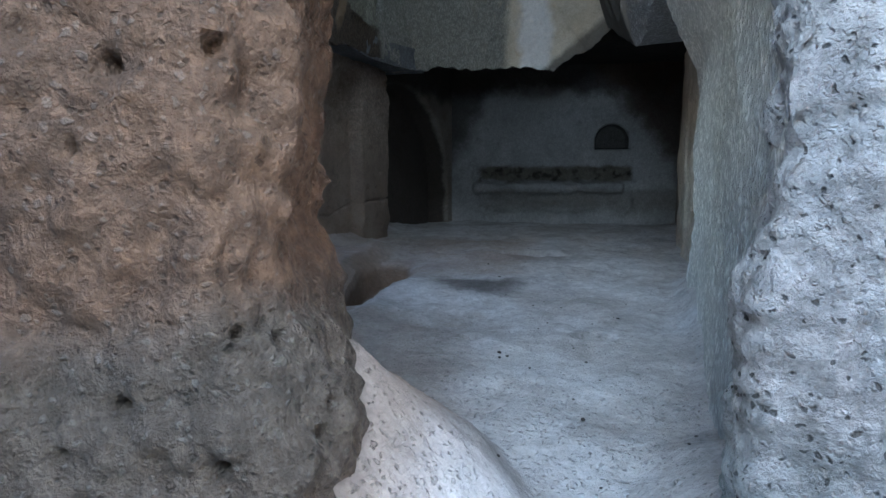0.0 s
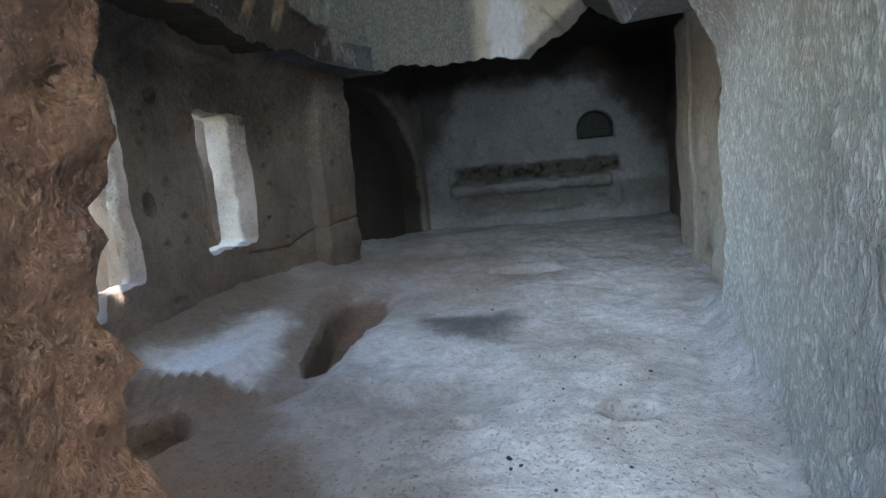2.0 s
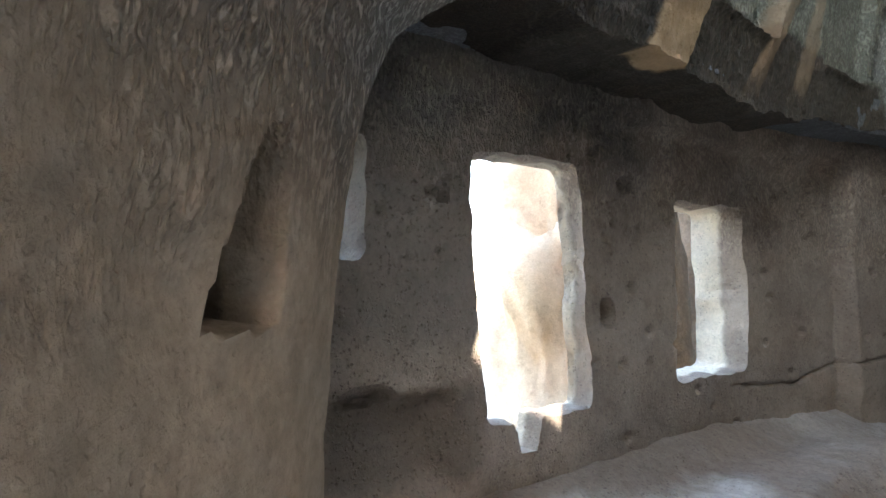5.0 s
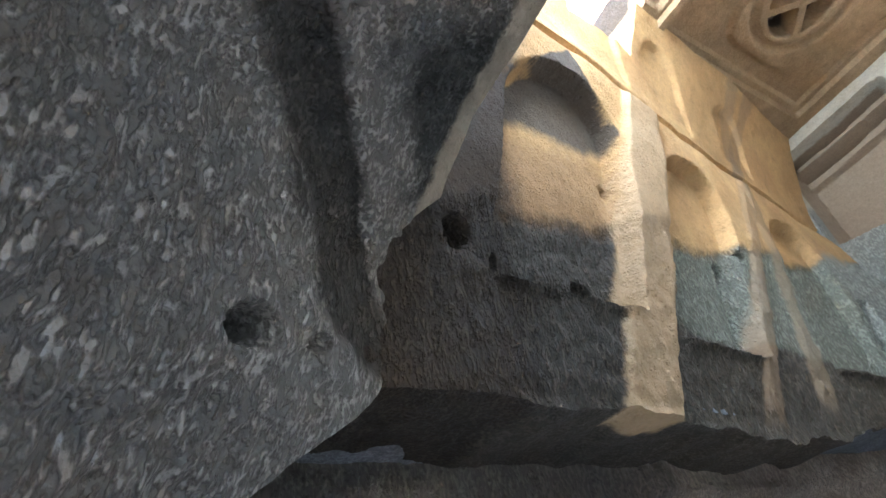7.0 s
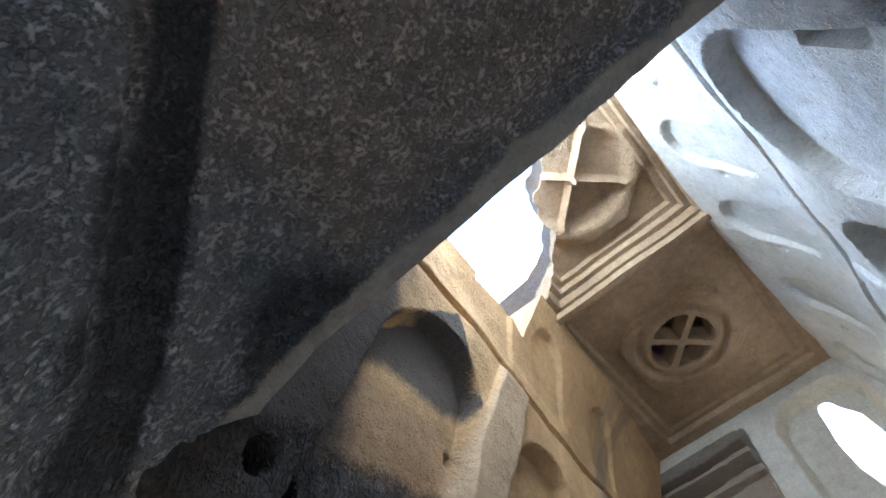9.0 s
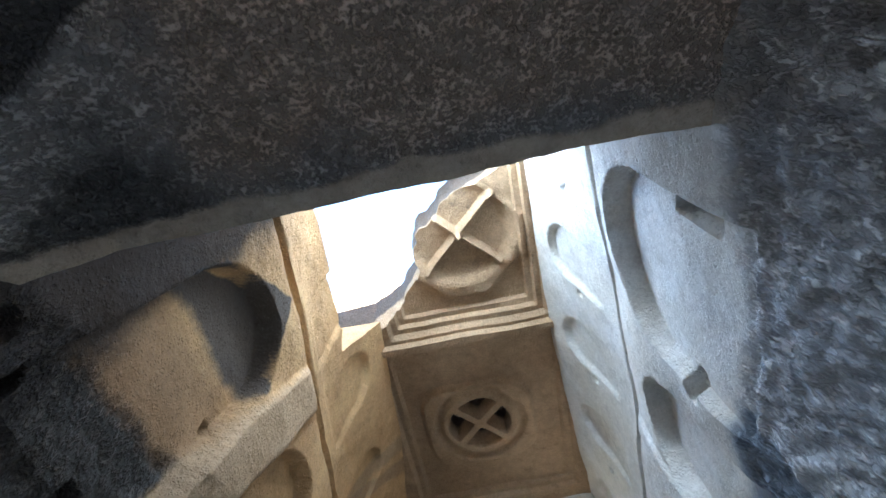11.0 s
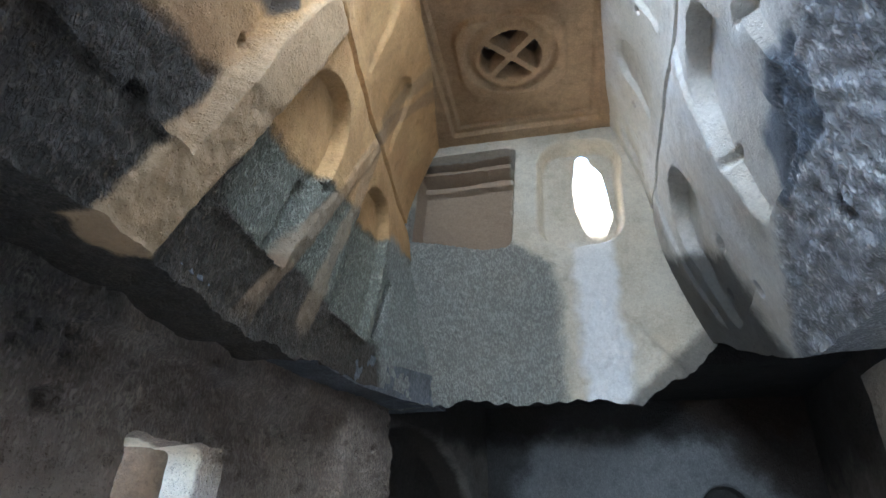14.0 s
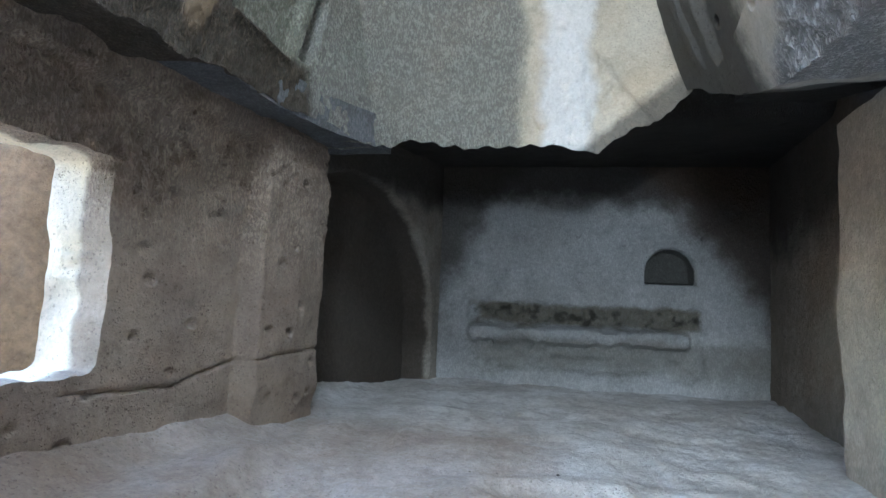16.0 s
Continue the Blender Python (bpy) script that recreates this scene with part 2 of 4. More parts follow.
SOOT = (0.035, 0.03, 0.026)
BROWN = (0.27, 0.20, 0.15)
M_FLOOR = tuff("dusty_floor", (0.72, 0.72, 0.72), (0.52, 0.50, 0.48), [
    ((0.40, 0.33, 0.28), 0.85, [(-1, 0, 0.6, 0.15, 0.2), (0, -1, 0, 3.6, 0.3)]),
    ((0.30, 0.25, 0.21), 0.6, [(-1, 0, 0, 0.2, 0.3), (0, -1, 0, 5.6, 0.3), (0, 1, 0, -3.6, 0.3)]),
    (BROWN, 0.9, [(-1, -0.55, 0, 1.965, 0.2), (0, -1, 0, 5.7, 0.2), (0, 1, 0, -3.2, 0.3)]),
    (BROWN, 0.8, [(-1, 0, 0, -0.85, 0.12), (0, 1, 0, -5.3, 0.15), (0, -1, 0, 8.6, 0.5)]),
    ((0.80, 0.80, 0.80), 0.95, [(1, -0.25, 0, 3.75, 0.16), (-1, -0.2, 0, -0.1, 0.12), (0.25, 1, 0, -5.25, 0.06), (-0.3, -1, 0, 6.75, 0.3)]),
    # brown of the sunken cut and pits, their shade put into it
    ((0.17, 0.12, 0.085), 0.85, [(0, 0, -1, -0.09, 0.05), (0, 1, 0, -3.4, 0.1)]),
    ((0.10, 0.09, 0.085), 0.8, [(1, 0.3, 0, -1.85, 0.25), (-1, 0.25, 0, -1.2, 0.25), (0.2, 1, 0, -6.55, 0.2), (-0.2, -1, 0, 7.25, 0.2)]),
    # far hollow and near bowl: shade inside them painted as darker colour
    ((0.24, 0.21, 0.19), 0.6, [(1, 0, 0, -0.25, 0.15), (-1, 0, 0, 1.1, 0.15), (0, 1, 0, -8.5, 0.15), (0, -1, 0, 9.0, 0.15)]),
    ((0.30, 0.28, 0.265), 0.65, [(1, 0, 0, -0.93, 0.04), (-1, 0, 0, 1.21, 0.04), (0, 1, 0, -4.94, 0.04), (0, -1, 0, 5.22, 0.04), (0.7, 0.7, 0, -4.16, 0.04), (-0.7, -0.7, 0, 4.45, 0.04), (0.7, -0.7, 0, 2.95, 0.04), (-0.7, 0.7, 0, -2.66, 0.04)]),
    ((0.36, 0.27, 0.21), 0.5, [(0, 1, 0, -7.6, 0.3), (-1, 0, 0, 0.6, 0.4), (0, -1, 0, 10.8, 0.4)])], relief=0.55, pits=0.25, clasts=0.9, blotch=0.6)
M_OUT = tuff("weathered_facade", (0.32, 0.195, 0.125), (0.20, 0.125, 0.083), [((0.14, 0.125, 0.105), 0.8, [(0, 0, -1, 0.87, 0.08)]), ((0.24, 0.17, 0.12), 0.6, [(0, 0, -1, 0.5, 0.15), (1, 0, 0, 0.15, 0.15)]), ((0.30, 0.40, 0.42), 0.3, [(0, 0, -1, 0.25, 0.3)])], pits=0.9, relief=1.6, grain=3.6, clasts=1.3, chisel=0.3, angle=18)
M_OUTR = tuff("pale_facade", (0.70, 0.71, 0.72), (0.54, 0.52, 0.50), [((0.22, 0.42, 0.47), 0.45, [(0, 0, -1, 0.35, 0.35)])], pits=0.9, relief=1.4, grain=3.6, clasts=2.2)
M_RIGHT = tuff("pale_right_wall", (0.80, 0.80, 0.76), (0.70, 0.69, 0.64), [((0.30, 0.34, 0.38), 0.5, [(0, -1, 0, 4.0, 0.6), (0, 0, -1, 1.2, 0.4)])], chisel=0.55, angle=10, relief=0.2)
M_AISLE = tuff("beige_aisle_wall", (0.62, 0.56, 0.47), (0.52, 0.45, 0.37), chisel=0.2)
# jambs past x -2.62 painted pale, in place of daylight on them
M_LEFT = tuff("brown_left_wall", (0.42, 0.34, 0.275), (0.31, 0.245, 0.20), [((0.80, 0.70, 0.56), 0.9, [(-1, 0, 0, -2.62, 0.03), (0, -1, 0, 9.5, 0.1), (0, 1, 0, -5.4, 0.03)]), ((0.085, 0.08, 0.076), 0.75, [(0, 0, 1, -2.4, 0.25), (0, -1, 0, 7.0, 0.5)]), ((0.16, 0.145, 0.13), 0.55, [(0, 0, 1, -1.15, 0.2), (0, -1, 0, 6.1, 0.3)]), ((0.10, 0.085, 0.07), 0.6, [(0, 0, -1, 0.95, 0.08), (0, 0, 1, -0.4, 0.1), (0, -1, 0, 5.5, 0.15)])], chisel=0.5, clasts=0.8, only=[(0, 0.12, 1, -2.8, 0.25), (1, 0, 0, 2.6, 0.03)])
# sooty wall; the last zone paints the shade inside its niche
M_BAY = tuff("sooty_bay_shaded_niche", (0.50, 0.395, 0.30), (0.39, 0.31, 0.24), [((0.25, 0.243, 0.235), 0.85, [(0, 0, 1, -2.0, 0.4)]), ((0.42, 0.31, 0.225), 0.85, [(0, 0, 1, -3.45, 0.1), (1, 0, 0, 0.75, 0.2), (0, -1, 0, 5.0, 0.15)]), ((0.05, 0.048, 0.042), 0.8, [(0, 0, 1, -3.6, 0.05), (-1, 0.4, 0, -2.75, 0.12), (0, 1, 0, -4.45, 0.1)]), ((0.045, 0.04, 0.036), 0.92, [(0.6, 1, 0, -3.70, 0.025), (-0.6, -1, 0, 3.89, 0.025), (0, 0, 1, -2.85, 0.06)]), ((0.46, 0.37, 0.275), 0.85, [(0, 1, 0, -5.09, 0.02), (0, 0, 1, -3.1, 0.1)], True), ((0.05, 0.042, 0.036), 0.85, [(-0.632, -0.775, 0, 2.12, 0.02), (0, 0, 1, -1.36, 0.02), (0, 0, -1, 1.88, 0.02)])], chisel=1.2, relief=0.6, only=[(0, 0, 1, -1.75, 0.3)], clasts=0.25)
M_UPL = tuff("upper_left", (0.68, 0.43, 0.20), (0.52, 0.31, 0.14), [
    ((0.30, 0.175, 0.09), 0.75, [(0, -1, 0, 6.75, 0.2), (0, 0, -1, 4.5, 0.2)]),
    ((0.07, 0.065, 0.057), 0.94, [(0, 0.19, -1, 2.72, 0.07)]),
    ((0.27, 0.275, 0.225), 0.85, [(0, 0.19, -1, 2.70, 0.06), (0, 1, 0, -7.05, 0.15), (0, 0, 1, -3.42, 0.05)]),
    # near end darkened, weaker light there put into the colour
    ((0.045, 0.034, 0.026), 0.93, [(0, -1, 0.10, 5.35, 0.12), (0, 0, -1, 5.4, 0.2)]),
    ((0.08, 0.074, 0.07), 0.9, [(0, -0.21, 1, -3.26, 0.06), (0, -1, 0.25, 5.635, 0.02), (0, 1, -0.25, -4.605, 0.02), (0, -1, -0.75, 10.393, 0.02), (0, 1, -1.25, 0.153, 0.02)]),
    ((0.33, 0.33, 0.30), 0.85, [(0, 1, 0, -10.0, 0.08), (0, 0, -1, 4.75, 0.1)]),
    ((0.50, 0.34, 0.195), 0.9, [(0, 1, -0.39, -5.018, 0.025), (0, -1, 0.39, 5.468, 0.025), (0, 0, -1, 5.3, 0.03), (1, 0, 0, 1.98, 0.03)], True),
    ((0.32, 0.21, 0.125), 0.6, [(0, 1, -0.62, -5.64, 0.03), (0, -1, 0.62, 5.86, 0.03), (0, 0, 1, -2.95, 0.2), (1, 0, 0, 2.0, 0.03)], True),
    ((0.32, 0.225, 0.14), 0.55, [(0, 1, -0.3, -7.36, 0.04), (0, -1, 0.3, 7.58, 0.04), (0, 0, 1, -3.0, 0.15)], True)], chisel=0.75, only=[(0, 0.19, -1, 2.72, 0.07)])
M_UPR = tuff("upper_right", (0.70, 0.69, 0.66), (0.62, 0.58, 0.50), [((0.06, 0.058, 0.056), 0.9, [(0, 1, 0, -9.35, 0.2), (0, 0.5, -1, -0.85, 0.12)]), ((0.46, 0.47, 0.49), 0.85, [(0, -1, 0, 9.8, 0.1), (0, -0.45, -1, 6.9, 0.1), (0, 0, -1, 3.8, 0.1)]), ((0.13, 0.16, 0.20), 0.85, [(0, 1, 0.3, -7.85, 0.04), (0, -1, -0.3, 8.75, 0.04), (0, 0, 1, -3.36, 0.03), (0, 0, -1, 3.85, 0.08)]), ((0.2, 0.165, 0.13), 0.6, [(0, -1, 0, 5.6, 0.4)])], chisel=0.8, only=[(0, -0.45, -1, 6.9, 0.1), (0, 0, -1, 3.8, 0.1)])
M_END = tuff("end_wall_upper", (0.62, 0.57, 0.47), (0.55, 0.48, 0.37), [((0.27, 0.27, 0.245), 0.9, [(-1, 0, 0, 0.22, 0.1), (-0.6, 0, -1, 4.75, 0.1)]), ((0.78, 0.78, 0.78), 0.85, [(1, 0, 0, -0.45, 0.08), (-1, 0, 0, 0.95, 0.08), (0, 0, -1, 4.9, 0.1)]), ((0.10, 0.09, 0.08), 0.8, [(1, 0, -1.2, 2.6, 0.1)]), ((0.33, 0.235, 0.16), 0.9, [(0, 1, 0, -11.1, 0.03), (-1, 0, 0, -0.28, 0.03)])], chisel=0.6, only=[(-1, 0, 0, 0.22, 0.1), (-0.6, 0, -1, 4.75, 0.1), (0, -1, 0, 11.05, 0.03)])
# cut-outs above z 6.86 painted dark, as the shade in them
M_CEIL = tuff("ochre_ceiling", (0.53, 0.365, 0.215), (0.42, 0.28, 0.16), [((0.06, 0.05, 0.045), 0.85, [(0, 0, 1, -6.86, 0.03)])], chisel=0.15)
# past y 14.53 the shade inside the niche is put into the colour
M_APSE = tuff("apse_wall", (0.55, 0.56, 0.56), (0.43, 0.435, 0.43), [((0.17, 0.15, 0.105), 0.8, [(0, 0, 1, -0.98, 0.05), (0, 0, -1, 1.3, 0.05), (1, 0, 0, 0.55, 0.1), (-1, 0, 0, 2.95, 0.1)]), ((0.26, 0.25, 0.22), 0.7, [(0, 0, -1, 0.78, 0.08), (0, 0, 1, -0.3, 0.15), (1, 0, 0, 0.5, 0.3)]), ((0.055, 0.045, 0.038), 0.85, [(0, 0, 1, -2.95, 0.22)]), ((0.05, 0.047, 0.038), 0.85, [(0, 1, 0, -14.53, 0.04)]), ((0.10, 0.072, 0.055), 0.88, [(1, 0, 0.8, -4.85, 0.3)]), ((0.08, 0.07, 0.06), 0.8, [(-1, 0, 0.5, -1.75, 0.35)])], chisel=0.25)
# soot at the top; behind the wall's plane the recess's shade is painted in
M_SIDE = tuff("sooty_apse_side_shaded_recess", (0.42, 0.38, 0.33), (0.31, 0.27, 0.23), [(SOOT, 0.8, [(0, 0, 1, -2.75, 0.2)]), ((0.07, 0.056, 0.046), 0.88, [(-1, 0.279, 0, -5.27, 0.06)])], chisel=0.25)
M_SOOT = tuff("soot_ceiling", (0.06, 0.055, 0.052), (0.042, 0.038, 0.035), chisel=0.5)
# lens-flare haze over the left aisle, put into the ceiling's colour
M_HAZE = tuff("hazed_aisle_ceiling", (0.24, 0.25, 0.27), (0.16, 0.165, 0.175), chisel=0.5)
M_PALE = tuff("sooty_brown_apse_side", (0.38, 0.325, 0.275), (0.28, 0.235, 0.195), [(SOOT, 0.8, [(0, 0, 1, -2.2, 0.4)])], chisel=0.25)
# darker copy of the outer rock, for outcrops that stand in shade
M_SHADEROCK = tuff("shaded_outer_rock", (0.34, 0.235, 0.155), (0.25, 0.17, 0.11), pits=0.4, relief=0.8)
M_SUNROCK = tuff("outer_rock", (0.70, 0.55, 0.39), (0.58, 0.42, 0.28), pits=0.3)


def kind(ob, label, category="rock wall"):
    return tagged(ob, label, category, kind="structure")


def span(a, b, d):
    return np.linspace(a, b, max(2, int(round((b - a) / d)) + 1))


def xyz(x, y, z):
    return np.stack(np.broadcast_arrays(x, y, z), -1).astype(float)


# ---------------------------------------------------------------- floor and ground
def ground(x, y):
    z = np.interp(y, [-60, -3, 1.0, 2.0, 2.8, 4.0, 14.5], [-2.5, -1.2, -0.38, -0.2, -0.03, 0.0, 0.03])
    return z


def oval(x, y, cx, cy, rx, ry, turn=0.0):
    c, s = math.cos(turn), math.sin(turn)
    a, b = (x - cx) * c + (y - cy) * s, -(x - cx) * s + (y - cy) * c
    return np.hypot(a / rx, b / ry) - 1


def floor_height(u, v, P=None):
    x, y = u, v
    p = xyz(x, y, 0 * x)
    z = ground(x, y) + 0.03 * fbm(p, 0.9, 3, 3)
    wob = 0.12 * vn(p, 3.0, 21) + 0.05 * vn(p, 9.0, 22)
    # raised ledge under the windows with a hacked front
    ledge = step(-1.25, -1.6, x + 0.25 * wob) * step(5.15, 5.75, y + 0.3 * wob) * step(10.6, 9.0, y)
    hack = step(5.1, 5.4, y) * step(5.95, 5.6, y) * step(-1.0, -1.3, x) * step(-2.4, -2.1, x)
    z = z + 0.14 * ledge + 0.018 * hack * np.sin(62 * (x + 0.3 * y) + 9 * wob)
    z = z + 0.16 * step(-2.0, -2.5, x) * step(4.2, 5.2, y)
    # long grave cut and shallower hollows
    half = np.interp(y, [6.0, 6.6, 7.6, 8.3], [0.17, 0.20, 0.27, 0.33])
    mid = np.interp(y, [6.0, 8.3], [-1.0, -1.12])
    cut = ((np.abs(x - mid) / half) ** 3 + (np.abs(y - 7.17) / 1.17) ** 3) ** (1 / 3) - 1
    z = z - np.interp(y, [6.0, 7.3, 8.3], [0.42, 0.34, 0.22]) * step(0.08, -0.18, cut + 0.7 * wob)
    z = z - 0.05 * step(0.9, 0.1, cut + 1.2 * wob)
    z = z - 0.09 * step(0.15, -0.4, oval(x, y, 0.62, 9.1, 0.52, 0.3) + 1.2 * wob) + 0.02 * step(0.9, 0.3, oval(x, y, 0.62, 9.1, 0.52, 0.3)) 
    z = z - 0.17 * step(0.1, -0.25, oval(x, y, -1.72, 4.95, 0.34, 0.26, 0.5) + 0.5 * wob)
    z = z - 0.09 * step(0.2, -0.5, oval(x, y, 1.07, 5.08, 0.15, 0.13, 0.3) + 0.4 * wob) - 0.05 * step(0.1, -0.4, oval(x, y, -2.2, 4.92, 0.14, 0.12) + 0.4 * wob)
    for cx, cy, rx, ry, dep in ((0.22, 5.05, 0.12, 0.11, 0.05), (-0.1, 7.1, 0.42, 0.3, 0.03), (-0.6, 11.6, 0.35, 0.2, 0.04), (0.3, 12.0, 0.3, 0.22, 0.04), (1.7, 11.3, 0.4, 0.3, 0.05), (0.6, 10.6, 0.3, 0.2, 0.03), (1.4, 8.2, 0.4, 0.2, 0.02)):
        z = z - dep * step(0.25, -0.4, oval(x, y, cx, cy, rx, ry) + wob)
    # rock banked up along the walls
    z = z + 0.24 * step(0.35, 0.0, np.abs(x - np.interp(y, [2.6, 5.0, 6.5, 8.0], [1.45, 2.0, 2.25, 2.5]))) * step(7.8, 6.6, y) * step(3.2, 4.4, y)
    z = z + 0.035 * vn(p, 2.6, 79) * vn(p, 1.1, 80) + 0.8 * np.clip(1 - np.hypot((x + 0.1) / 0.8, (y - 2.6) / 1.2) + 0.25 * wob, 0, 1) + 0.02 * step(0.1, 0.6, vn(p, 1.6, 77)) - 0.02 * step(0.1, 0.6, vn(p, 2.3, 78)) + 0.5 * np.clip(1 - np.hypot((x - 1.5) / 0.6, (y - 2.6) / 1.1) + 0.25 * wob, 0, 1)
    z = z + 0.10 * step(0.5, 0.0, np.abs(x + 2.2)) * step(8.5, 10.0, y)
    return z


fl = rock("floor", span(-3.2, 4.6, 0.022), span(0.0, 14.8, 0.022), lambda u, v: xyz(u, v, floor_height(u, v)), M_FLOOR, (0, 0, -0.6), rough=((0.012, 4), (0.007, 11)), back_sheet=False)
kind(fl, "dusty grey-white carved rock floor with worn hollows", "floor")

# ---------------------------------------------------------------- lower walls
def left_x(y):
    return soft_interp(y, [4.0, 5.5, 6.3, 8.6, 10.8], [-2.5, -2.5, -2.48, -2.4, -1.97])


W1 = (5.47, 6.42, 0.66, 2.3)
W2 = (7.46, 8.53, 0.72, 2.16)
W0 = (3.7, 4.74, 1.62, 2.27)


def left_holes(u, v):
    d = box_sdf(u - 0.06 * (1.5 - v), v, *W1, 0.07)
    tip = np.maximum(np.abs(u - 5.86) - 0.06 - 0.35 * np.maximum(v - 0.48, 0), np.maximum(0.48 - v, v - 0.75))
    d = np.minimum(d, tip)
    d = np.minimum(d, box_sdf(u, v, *W2, 0.08))
    d = np.minimum(d, box_sdf(u, v, *W0, 0.08))
    p = xyz(u, v, 0 * u)
    return d + 0.022 * vn(p, 4.0, 9) + 0.010 * vn(p, 14.0, 10)


def pit(u, v, cu, cv, r, dep, ru=1.0):
    return dep * step(1.15, 0.7, np.hypot((u - cu) / ru, v - cv) / r)


CRACK_Y, CRACK_Z = [8.0, 8.23, 8.71, 9.18, 9.5, 9.8, 10.2, 10.7, 10.9], [0.62, 0.6, 0.57, 0.55, 0.62, 0.69, 0.72, 0.73, 0.74]


def left_depth(u, v, P):
    w = 0.03 * vn(P, 5.0, 33)
    d = -0.09 * step(9.84, 9.93, u + w) * step(3.1, 2.7, v) + 0.10 * step(6.75, 6.95, u + w) * step(2.72, 2.62, v + w) * step(9.95, 9.85, u)
    d = d - 0.10 * step(6.75, 6.95, u)
    d = d + 0.035 * step(0.022, 0.004, np.abs(v + 0.4 * w - np.interp(u, CRACK_Y, CRACK_Z))) * step(8.0, 8.6, u)
    d = d + pit(u, v, 6.87, 2.22, 0.06, 0.16, 1.4) + pit(u, v, 6.67, 1.29, 0.10, 0.16, 0.8) + pit(u, v, 5.22, 2.02, 0.05, 0.08) + pit(u, v, 4.75, 0.93, 0.06, 0.12, 2.6)
    d = d + pit(u, v, 8.72, 1.98, 0.04, 0.06) + pit(u, v, 8.8, 0.95, 0.04, 0.05) + pit(u, v, 9.05, 2.02, 0.05, 0.05)
    d = d + 0.12 * step(5.35, 5.15, u) * step(0.95, 0.85, v + w) * step(0.3, 0.5, v) + 0.06 * step(0.0, 0.5, vn(P, 1.4, 44)) * step(0.5, 0.2, v)
    d = d + 0.05 * step(0.26, 0.10, dents(P, 6.0, 99)) * step(1.5, 1.9, v) + 0.03 * vn(P, (3, 3, 5), 98) * step(1.7, 2.2, v) * step(6.6, 7.0, u)
    d = d + 0.05 * step(0.22, 0.09, dents(P, (3.2, 3.2, 4.0), 100)) + 0.025 * vn(P, (2.2, 2.2, 3.0), 101) * vn(P, 0.8, 102)
    soot = step(1.6, 2.3, v + 0.3 * vn(P, 1.0, 46))
    return d - (0.3 + 0.7 * soot) * 0.022 * (0.5 - dents(P, (15, 15, 12), 45))


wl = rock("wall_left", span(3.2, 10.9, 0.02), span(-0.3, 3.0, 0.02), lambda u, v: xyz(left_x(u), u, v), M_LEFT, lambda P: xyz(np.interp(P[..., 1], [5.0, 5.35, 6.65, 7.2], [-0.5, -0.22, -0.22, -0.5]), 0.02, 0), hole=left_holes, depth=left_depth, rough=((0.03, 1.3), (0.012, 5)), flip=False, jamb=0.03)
kind(wl, "brown carved rock wall pierced by three windows")

def right_x(y, z):
    base = soft_interp(y, [1.8, 2.6, 3.0, 4.0, 5.0, 6.45, 7.5], [1.05, 1.2, 1.3, 1.5, 1.78, 2.05, 2.1])
    top = soft_interp(y, [2.6, 4.0, 5.2, 6.45, 7.0, 8.6, 10.0, 10.95], [1.2, 1.45, 1.6, 1.72, 1.62, 1.9, 2.15, 2.2])
    gro = soft_interp(y, [4.0, 5.8, 6.5, 7.57, 9.5, 11.06], [0.95, 1.05, 1.13, 1.27, 1.39, 1.49])
    cei = soft_interp(y, [4.0, 6.0, 8.0, 11.0], [0.8, 0.82, 0.85, 1.15])
    low = base + (top - base) * step(1.8, 2.9, z)
    up = top + (gro - top) * np.sin(np.clip((z - 2.75) / 2.45, 0, 1) * np.pi / 2)
    up = up + (cei - gro) * np.clip((z - 5.2) / 1.4, 0, 1) ** 1.5
    return np.where(z < 2.75, low, up)


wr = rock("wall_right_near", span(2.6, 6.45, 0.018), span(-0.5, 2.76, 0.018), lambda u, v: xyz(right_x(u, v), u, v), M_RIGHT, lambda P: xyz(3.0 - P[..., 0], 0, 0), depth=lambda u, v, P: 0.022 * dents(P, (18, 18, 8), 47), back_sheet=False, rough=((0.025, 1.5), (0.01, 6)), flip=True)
kind(wr, "pale grey chiselled rock wall beside the doorway")
def arch_cut(u, v, P, u0, u1, v0, v1, dep, shear=0.0, floor=0.35):
    """Depth of a blind arch: deepest under its head, running out towards its foot."""
    a = u - shear * (v - v0)
    d = arch_sdf(a, v, u0, u1, v0, v1) + 0.008 * vn(P, 6.0, 71)
    f = np.clip((v - v0) / (v1 - v0), 0, 1)
    return dep * (floor + (1 - floor) * f) * step(0.02, -0.025, d)


